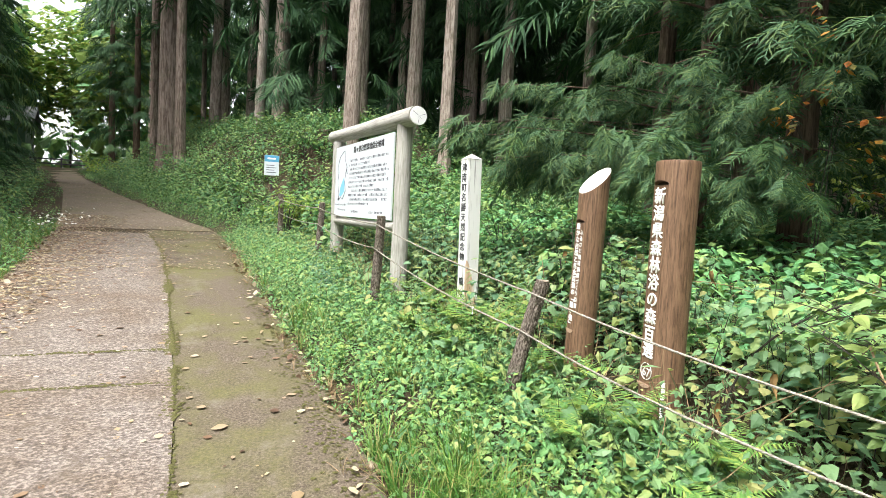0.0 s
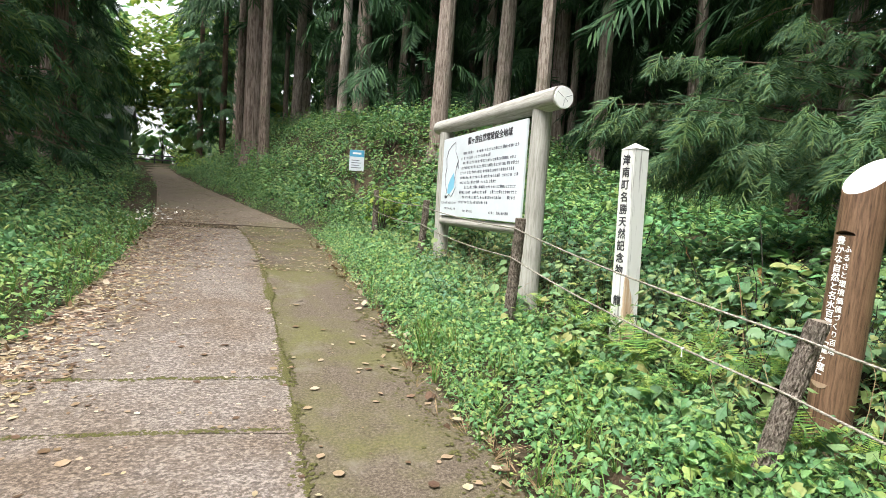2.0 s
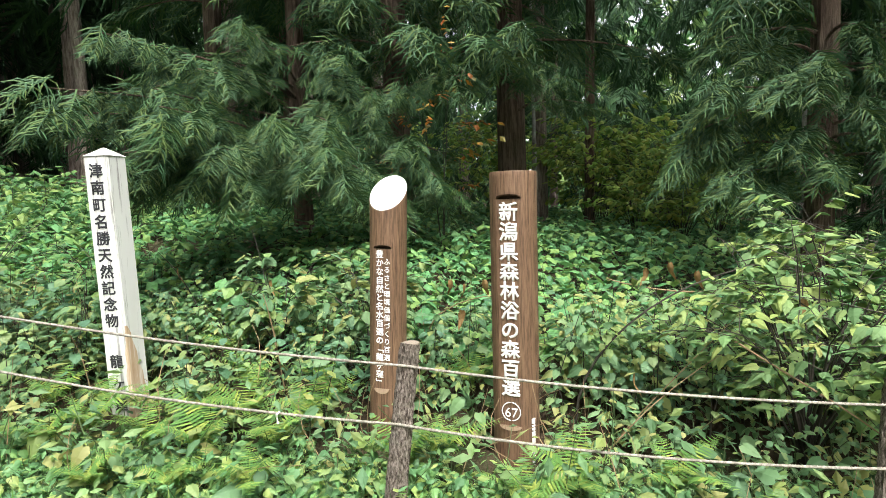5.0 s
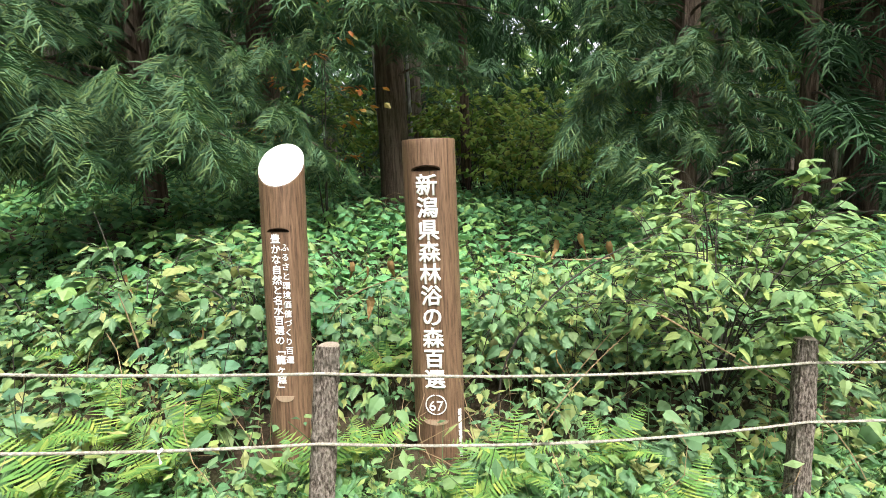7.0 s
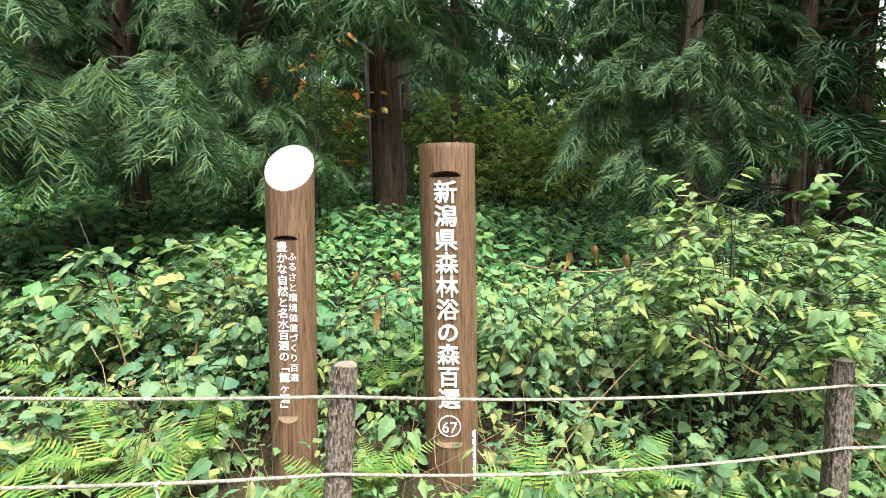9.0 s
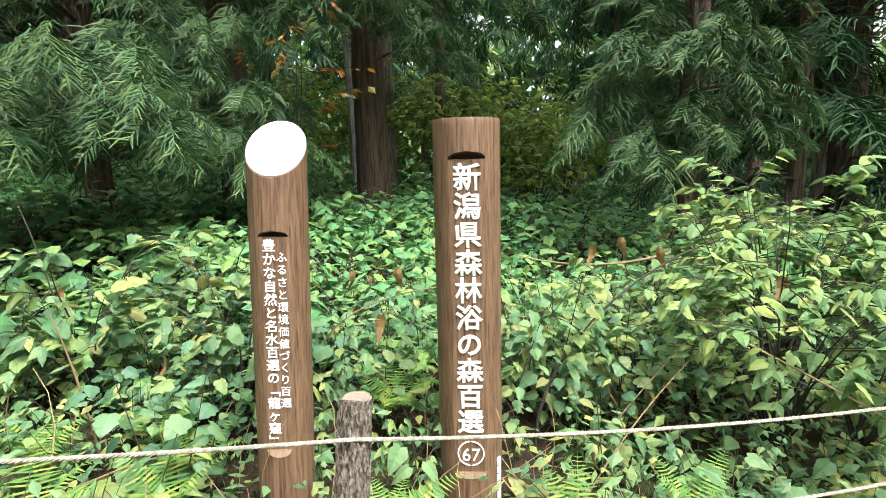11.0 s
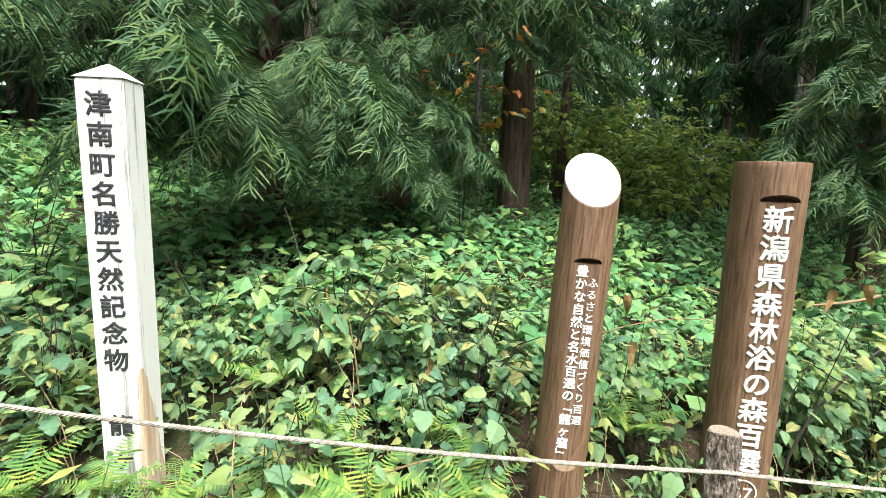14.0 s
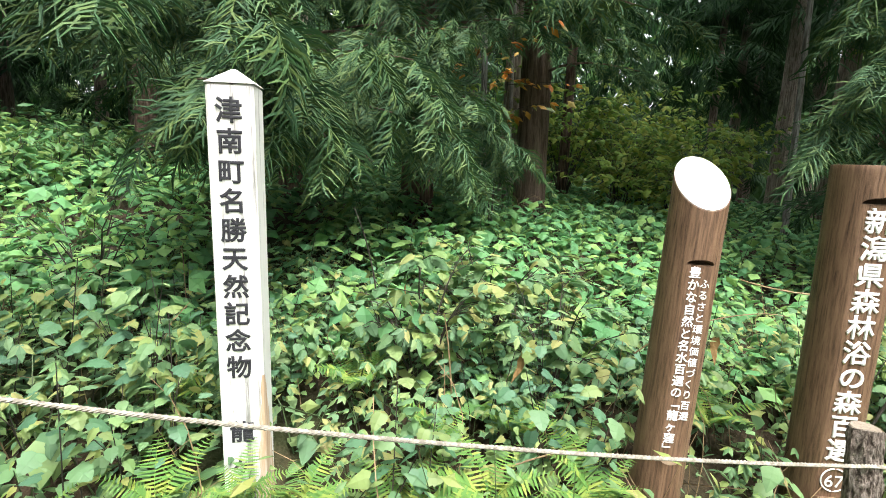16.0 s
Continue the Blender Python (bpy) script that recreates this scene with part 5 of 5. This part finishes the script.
KINDS = [tall_cedar(70, 23, 9.0, 0.27), tall_cedar(71, 21, 7.0, 0.22), tall_cedar(72, 24, 10.5, 0.31), tall_cedar(73, 19, 5.5, 0.18)]
NAMED = [(-6.0, 32.4, 2, 1.81), (-3.8, 38.7, 0, 1.07), (-0.2, 29.9, 2, 1.42), (3.2, 23.6, 2, 1.06), (4.7, 19.85, 0, 1.04), (5.4, 25.2, 0, 1.00), (8.3, 23.3, 2, 1.19), (3.45, 30.7, 0, 0.96), (3.1, 36.7, 1, 0.91), (8.4, 25.4, 3, 0.94), (8.85, 23.1, 3, 1.00), (1.6, 34.9, 3, 1.00), (-7.5, 36.2, 1, 1.32), (-4.9, 36.6, 3, 0.89), (5.8, 30.3, 1, 0.91),
         (10.5, 17.0, 3, 1.0), (12.0, 19.5, 0, 0.9),
         # cedars at y below -6 stand unseen, added to shade the right edge
         (-11.5, 19.0, 2, 0.9), (13.0, 4.5, 3, 1.1), (12.2, 13.0, 1, 1.0), (11.4, 10.6, 1, 1.0), (13.6, -3.2, 0, 0.9), (9.6, -7.2, 0, 0.9), (11.6, -4.9, 1, 0.9), (12.8, -8.8, 2, 0.9), (7.4, -6.2, 3, 1.0), (4.6, -7.5, 1, 1.0)]
g = np.random.default_rng(15)
spots = [(x, y) for x, y, _, _ in NAMED]
for x, y, k, s in NAMED:
    copy_thing(KINDS[k], pose(x, y, float(ground(x, y)), g.uniform(-1, 1), g.uniform(-1, 1), g.uniform(0, 360)) @ Matrix.Scale(s, 4))
tries = 0
while len(spots) < 138 and tries < 6000:
    tries += 1
    x, y = g.uniform(-28, 36), g.uniform(-12, 60)
    lane = road_left(y) - 2.2 < x < road_right(y) + 1.6
    open_view = -0.43 * (y - 1) - 1.5 < x < -0.26 * (y - 1) + 0.5
    gap = x > 9 and abs((y - 3.2) + 0.78 * x) < 0.07 * x
    west = x < road_left(y) and y < 17
    east = (x > 0 and x < 13.5 and y < 16) or (x < 27 and -3 < y < 9.5)
    if lane or (open_view and y > 6) or gap or west or east or (x < 14 and y < -1) or min(math.hypot(x - a, y - b) for a, b in spots) < 2.3:
        continue
    spots.append((x, y))
    copy_thing(KINDS[int(g.integers(0, 4))], pose(x, y, float(ground(x, y)), g.uniform(-1, 1), g.uniform(-1, 1), g.uniform(0, 360)) @ Matrix.Scale(g.uniform(0.85, 1.15), 4))
for k in KINDS:
    for o in (*k.children_recursive, k):
        bpy.data.objects.remove(o)
# one pale barkless trunk among them
pale = thing("pale_tree", pose(-1.1, 26.6, float(ground(-1.1, 26.6))), "slim pale grey trunk standing on the bank", "tree")
part("trunk", trunk_mesh(91, 19, 0.23, 14, 14, 0.5, (0.012, 0)), BARK_PALE, pale, "", True)
g3 = np.random.default_rng(92)
m = turns(g3.uniform(0, 6, 60), g3.uniform(0.1, 0.7, 60), g3.normal(0, 0.4, 60), g3.uniform(0.6, 1.1, 60), np.stack([g3.normal(0.2, 1, 60), g3.normal(0, 1, 60), g3.uniform(10, 17, 60)], 1))
part("crown", scatter(SPRAY_HIGH, g3.integers(0, 3, 60), m), LEAF_DARK, pale)
for x, y, r, lab in ((11.6, 5.0, 0.075, "thin pale grey trunk in the shaded wood"), (12.3, 4.4, 0.05, "thin pale sapling trunk in the shaded wood"), (10.2, -0.6, 0.06, "thin grey trunk in the shaded wood")):
    tree = thing("young_tree", pose(x, y, float(ground(x, y))), lab, "tree", "thin trunks")
    part("trunk", trunk_mesh(int(10 * x), 9, r, 10, 12, 0.5, (0.02, 0.03)), BARK_GREY, tree, "", True)
    m = turns(g3.uniform(0, 6, 40), g3.uniform(0.1, 0.9, 40), g3.normal(0, 0.4, 40), g3.uniform(0.5, 0.9, 40), np.stack([g3.normal(0, 0.9, 40), g3.normal(0, 0.9, 40), g3.uniform(6, 9.5, 40)], 1))
    part("crown", scatter(SPRAY_FAR, g3.integers(0, 3, 40), m), LEAF_LIGHT, tree)

# ---------------------------------------------------------------- shrubs


def shrub(x, y, tall, wide, stems, leaf, mat, label, seed, category="shrub", per=26, bark=STEM_DARK):
    """Arching stems that branch, with leaves along the twigs."""
    g = np.random.default_rng(seed)
    ob = thing("shrub", pose(x, y, float(ground(x, y))), label, category)
    wood, poses = [], []
    for i in range(stems):
        a = i * 2.4 + g.uniform(-0.4, 0.4)
        o, h = wide * g.uniform(0.35, 1.0), tall * g.uniform(0.6, 1.05)
        t = np.linspace(0, 1, 7)
        c = np.stack([o * math.cos(a) * t ** 1.3, o * math.sin(a) * t ** 1.3, h * (1.25 * t - 0.25 * t ** 3)], 1) + np.cumsum(g.normal(0, 0.012, (7, 3)), 0)
        wood.append(tube(c, 0.008 * (1.2 - t), 4, False))
        for j in range(5):
            u = g.uniform(0.35, 1)
            p = np.array([np.interp(u, t, c[:, k]) for k in range(3)])
            b = a + g.normal(0, 1.2)
            L = 0.3 * tall * g.uniform(0.5, 1.2)
            q = p + (L * math.cos(b), L * math.sin(b), L * g.uniform(-0.1, 0.5))
            wood.append(tube([p, (p + q) / 2 + (0, 0, 0.02), q], [0.004, 0.003, 0.0015], 3, False))
            k = max(3, int(per * L))
            v = g.uniform(0.15, 1.0, k)
            pts = p * (1 - v)[:, None] + q * v[:, None] + g.normal(0, 0.015, (k, 3))
            poses.append(turns(b + np.where(np.arange(k) % 2, 1, -1) * g.uniform(0.3, 1.2, k), g.uniform(-0.2, 0.7, k), g.normal(0, 0.35, k), g.uniform(0.6, 1.2, k), pts))
    tagged(part("stem_tangle", join(*wood), bark, ob, "thin woody stems"), kind="stuff")
    part("foliage", scatter([leaf], np.zeros(sum(map(len, poses)), int), np.concatenate(poses)), mat, ob)
    return ob


LEAF_A, LEAF_B, LEAF_C = toothed_leaf(0.085, 0.05, 4), toothed_leaf(0.11, 0.075, 5), simple_leaf(0.12, 0.07)
shrub(3.15, 1.4, 1.5, 0.85, 26, LEAF_A, LEAF_PALE, "bushy shrub with pale green pointed leaves behind the rope", 81)
shrub(3.6, 2.0, 0.9, 0.6, 13, LEAF_A, LEAF_PALE, "yellow-green leafy shrub behind the rope", 82)
shrub(3.15, 0.9, 1.05, 0.75, 13, LEAF_A, LEAF_BROAD, "leafy green shrub near the end post of the rope", 83)
shrub(3.9, 0.95, 1.55, 0.9, 20, LEAF_B, LEAF_PALE, "dense green shrub behind the rope", 84)
shrub(3.2, -0.5, 0.95, 0.8, 12, LEAF_A, LEAF_BROAD, "low green shrub along the rope", 85)
shrub(3.15, 5.2, 0.95, 0.45, 9, LEAF_B, LEAF_BROAD, "tall broad-leaved plant behind the white post", 86)
shrub(3.9, 4.8, 0.8, 0.55, 9, LEAF_B, LEAF_BROAD, "broad-leaved plant with large toothed leaves", 87)
shrub(3.3, 4.4, 0.85, 0.5, 9, LEAF_B, LEAF_BROAD, "broad-leaved plant beside the disc-topped post", 88)
shrub(3.3, 7.4, 1.0, 0.7, 11, LEAF_A, LEAF_FLOOR, "thin shrub with small leaves behind the board", 89)
shrub(3.0, 8.8, 1.0, 0.7, 11, LEAF_A, LEAF_FLOOR, "small-leaved shrub in the shade behind the board", 90)
shrub(0.55, 12.3, 1.1, 0.6, 11, LEAF_A, LEAF_LIGHT, "shrub with pale yellow-green leaves at the fence end", 93)
shrub(0.22, 11.85, 1.15, 0.55, 12, LEAF_A, LEAF_LIGHT, "shrub with yellowing leaves beside the last fence post", 94)
sapling = shrub(6.3, 4.8, 3.25, 0.45, 3, simple_leaf(0.13, 0.075), LEAF_ORANGE, "slender sapling with orange and green autumn leaves", 95, "sapling", 14)
for i, (x, y, t, w) in enumerate(((10.4, 1.4, 1.5, 1.1), (11.6, 0.6, 2.2, 1.3), (12.6, 2.0, 2.7, 1.5), (14.6, 1.2, 3.2, 1.8), (14.0, 3.0, 3.0, 1.7), (12.4, 3.2, 3.0, 1.7), (14.0, 4.9, 3.6, 2.0), (13.0, 6.6, 3.0, 1.8), (13.2, 1.2, 2.6, 1.6), (15.5, 2.8, 3.4, 1.9), (11.2, 2.2, 1.8, 1.2), (16.5, 6.6, 3.2, 1.8), (12.4, -5.4, 5.6, 1.9), (14.5, -7.5, 6.4, 2.2), (11.4, -6.9, 5.0, 1.9), (17.0, -2.0, 3.4, 2.0), (17.0, 11.0, 3.2, 1.9))):
    shrub(x, y, t, w, 16, simple_leaf(0.2, 0.12), LEAF_LIGHT, "sunlit yellow-green bush deep among the trees", 110 + i, "shrub", 12)
for i, (x, y, t, w) in enumerate(((-1.2, 17.5, 1.3, 1.1), (0.8, 19.0, 1.4, 1.2), (2.6, 18.5, 1.2, 1.1), (-2.2, 21.0, 1.4, 1.2), (4.2, 15.5, 1.2, 1.0), (1.9, 15.2, 1.1, 1.0), (-4.5, 27.0, 1.4, 1.2), (-6.5, 33.0, 1.4, 1.3), (6.2, 13.5, 1.2, 1.1), (0.9, 15.4, 0.9, 0.8))):
    shrub(x, y, t, w, 15, simple_leaf(0.16, 0.1), LEAF_BANK, "dense green bush on the bank", 130 + i, "shrub", 14)
for i, (x, y, t, w) in enumerate(((-5.5, 7.3, 0.8, 0.8), (-5.7, 9.6, 0.8, 0.8), (-6.6, 14.0, 0.9, 0.9), (-7.8, 18.5, 1.2, 1.0), (-10.0, 24.5, 1.3, 1.0), (-4.9, 5.2, 0.6, 0.7), (-12.4, 31.0, 1.5, 1.2), (-6.1, 11.6, 0.8, 0.8))):
    shrub(x, y, t, w, 14, simple_leaf(0.1, 0.06), LEAF_WEED, "leafy bush on the far side of the lane", 150 + i, "shrub", 15)
for i, (x, y, t) in enumerate(((-11.6, 40.0, 1.2), (-12.9, 43.5, 1.3), (-10.6, 37.0, 1.0))):
    shrub(x, y, t, 1.3, 14, simple_leaf(0.2, 0.12), LEAF_LIGHT, "bright yellow-green bush at the bend of the lane", 170 + i, "shrub", 12)

for i, (x, y, t, w) in enumerate(((-17.5, 63.0, 17.0, 4.5), (-22.0, 66.0, 15.0, 4.5), (-26.5, 66.0, 17.0, 4.5), (-12.5, 64.0, 17.0, 4.5))):
    shrub(x, y, t, w, 32, simple_leaf(0.7, 0.5), LEAF_LIGHT, "tall light green broadleaf tree far down the lane", 180 + i, "tree", 4)

# bare arching twigs and dead stalks among the leaves


def twig(points, r, mat, label, smooth_k=14):
    p = np.array(points, float)
    t, u = np.linspace(0, 1, len(p)), np.linspace(0, 1, smooth_k)
    c = np.stack([np.polyval(np.polyfit(t, p[:, k], min(3, len(p) - 1)), u) for k in range(3)], 1)
    ob = part("twig", tube(c, r * (1.15 - 0.7 * u), 6, False), mat, smooth=True)
    return tagged(ob, label, "twig")


def gz(x, y, h):
    return (x, y, float(ground(x, y)) + h)


twig([gz(3.0, 2.75, 0.0), gz(3.05, 2.6, 0.6), gz(3.2, 2.1, 1.05), gz(3.4, 1.5, 1.2)], 0.008, STEM_DARK, "dark arching bramble stem")
twig([gz(2.95, 1.9, 0.9), gz(2.6, 1.5, 0.78), gz(2.42, 1.2, 0.62), gz(2.3, 1.0, 0.3)], 0.005, STEM_DRY, "thin brown stem leaning across the fence post")
twig([gz(2.95, 2.5, 0.1), gz(3.0, 2.2, 0.5), gz(2.95, 1.8, 1.05)], 0.004, STEM_DRY, "pale dry stalk standing in the shrub")
twig([gz(2.65, 2.6, 0.1), gz(2.8, 2.3, 0.45), gz(3.0, 1.9, 0.75)], 0.004, STEM_DRY, "pale dry stalk among the leaves")
twig([gz(2.85, 4.95, 0.05), gz(2.8, 4.98, 0.5), gz(2.75, 5.02, 0.82)], 0.006, STEM_DRY, "bleached dead stalk standing upright")
twig([gz(2.35, 4.95, 0.12), gz(2.4, 4.65, 0.28), gz(2.5, 4.35, 0.36)], 0.006, STEM_DRY, "fallen dry stick lying in the leaves")
twig([gz(3.3, 3.9, 0.5), gz(3.2, 3.6, 0.75), gz(3.3, 3.2, 0.8), gz(3.5, 2.9, 0.7)], 0.004, STEM_DRY, "thin tan bramble arching between the posts")
twig([gz(3.5, 5.5, 0.0), gz(3.45, 5.55, 0.6), gz(3.5, 5.7, 1.0)], 0.006, STEM_DARK, "dark upright stem behind the white post")
twig([gz(3.3, 6.1, 0.0), gz(3.2, 6.2, 0.5), gz(3.0, 6.35, 0.9)], 0.006, STEM_DARK, "dark leaning stem behind the white post")
twig([gz(5.2, 1.0, 0.5), gz(5.0, 1.8, 0.42), gz(4.9, 2.6, 0.5)], 0.012, STEM_DRY, "dead branch lying in the undergrowth")
g = np.random.default_rng(19)
WITHERED = [(3.35, 2.0, 1.12), (3.1, 1.45, 1.08), (2.95, 2.4, 0.55), (3.05, 3.55, 0.75), (2.7, 2.55, 0.35), (3.4, 3.75, 0.85), (3.45, 3.65, 0.8), (3.5, 3.5, 0.82), (3.2, 5.3, 0.7), (2.9, 4.6, 0.6), (3.6, 2.3, 1.0), (3.55, 2.15, 1.08), (3.1, 6.2, 0.7), (2.8, 0.6, 0.8)]
for x, y, h in WITHERED:
    ob = part("withered_leaf", (toothed_leaf(0.11, 0.05, 4, 0.9)), LEAF_WITHERED)
    ob.matrix_world = pose(x, y, float(ground(x, y)) + h, 20, 70, g.uniform(0, 360))
    tagged(ob, "brown withered leaf hanging among green leaves", "leaf", "withered leaves")

gb = np.random.default_rng(48)
for bx, by in ((7.95, 4.3), (6.1, 0.75)):
    tangle = []
    for i in range(26):
        a, L = gb.uniform(0, 6.28), gb.uniform(0.25, 0.6)
        t = np.linspace(0, 1, 5)
        c = np.stack([bx + gb.normal(0, 0.1) + L * t * math.cos(a), by + gb.normal(0, 0.16) + L * t * math.sin(a), float(ground(bx, by)) + 0.15 + gb.uniform(0.3, 0.9) * (1.4 * t - t * t)], 1)
        tangle.append(tube(c, 0.006 * (1.2 - t), 3, False))
    tagged(part("dead_bramble", join(*tangle), STEM_DRY), "dry reddish-brown bramble tangle at a cedar's foot", "bramble", kind="stuff")

# ---------------------------------------------------------------- far end of the lane
hx, hy = -27.5, 57.0
house = thing("house", pose(hx, hy, float(ground(hx, hy)), 0, 0, 16), "green-sided low building seen far down the lane", "house")
part("wall", box(-5, -3.5, -0.4, 5, 3.5, 3.2), SIDING, house, "green siding")
vv = np.array([(-5.6, -4.1, 3.0), (5.6, -4.1, 3.0), (5.6, 4.1, 3.0), (-5.6, 4.1, 3.0), (-5.6, 0, 4.9), (5.6, 0, 4.9), (-5.6, -4.1, 3.2), (5.6, -4.1, 3.2), (5.6, 4.1, 3.2), (-5.6, 4.1, 3.2), (-5.6, 0, 5.1), (5.6, 0, 5.1)])
part("roof", (vv, np.array([(6, 7, 11), (6, 11, 10), (8, 9, 10), (8, 10, 11), (0, 5, 1), (0, 4, 5), (2, 4, 3), (2, 5, 4), (0, 1, 7), (0, 7, 6), (2, 3, 9), (2, 9, 8), (1, 5, 11), (1, 11, 7), (5, 2, 8), (5, 8, 11), (0, 10, 4), (0, 6, 10), (4, 9, 3), (4, 10, 9)]), 0), ROOF, house, "grey sheet roof")
for wx in (-2.5, 2.5):
    w = part("window", box(wx - 0.7, -3.56, 1.0, wx + 0.7, -3.48, 2.2), BOARD_WHITE, house)
    part("pane", box(wx - 0.6, -3.6, 1.1, wx + 0.6, -3.565, 2.1), GLASS_DARK, w)
rail = thing("barrier", pose(-20.0, 55, float(ground(-20.0, 55))), "low dark rail barrier at the end of the lane", "barrier")
for k in range(4):
    part("post", tube([(-3 + 2 * k, 0, -0.2), (-3 + 2 * k, 0, 1.0)], 0.07, 8), RAIL_DARK, rail)
for z in (0.45, 0.85):
    part("bar", box(-3.2, -0.04, z - 0.06, 3.2, 0.04, z + 0.06), RAIL_DARK, rail)

# woods that close the view all round
far_leaf = simple_leaf(1.15, 0.85)
g = np.random.default_rng(21)
k = 64000
a = g.uniform(0, 2 * math.pi, k)
d = g.uniform(46, 78, k)
x, y = d * np.cos(a) + 4, d * np.sin(a) + 14
z = 24 * g.uniform(0, 1, k) ** 1.35
lane = (np.abs(np.arctan2(x, y - 1) + 0.345) < 0.022) & (z > 8.5)
gap = (np.abs(np.arctan2(y - 3.2, x) + 0.66) < 0.045) & (z > 9)
sel = ~(lane | gap) & ~((np.abs(np.arctan2(x, y - 1) + 0.345) < 0.04) & (d < 62))
x, y, z = x[sel], y[sel], z[sel]
m = turns(g.uniform(0, 6.28, len(x)), g.normal(0.4, 0.5, len(x)), g.normal(0, 0.5, len(x)), g.uniform(0.8, 2.0, len(x)), np.stack([x, y, 0.8 + z], 1))
tagged(part("far_woods", scatter([far_leaf], np.zeros(len(x), int), m), LEAF_BANK), "dense green woods all round in the distance", "woods", kind="stuff")
# mid woods: hanging sprays among the trunks
k = 8200
x, y, z = g.uniform(-2, 36, k), g.uniform(-20, 50, k), g.uniform(0.5, 17, k)
clearing = (x > 8) & (np.abs(y - 2.4) < 0.3 * x) & (x < 30) & (z < 4.5)
sel = (np.hypot(x - 1, y - 3) > 19) & ~clearing & ~((x > 9) & (np.abs((y - 3.2) + 0.75 * x) < 0.08 * x)) & (x > road_right(y) + 2.5)
x, y, z = x[sel], y[sel], z[sel]
m = turns(g.uniform(0, 6.28, len(x)), g.uniform(0.1, 0.8, len(x)), g.normal(0, 0.4, len(x)), g.uniform(0.8, 1.5, len(x)), np.stack([x, y, ground(x, y) + z], 1))
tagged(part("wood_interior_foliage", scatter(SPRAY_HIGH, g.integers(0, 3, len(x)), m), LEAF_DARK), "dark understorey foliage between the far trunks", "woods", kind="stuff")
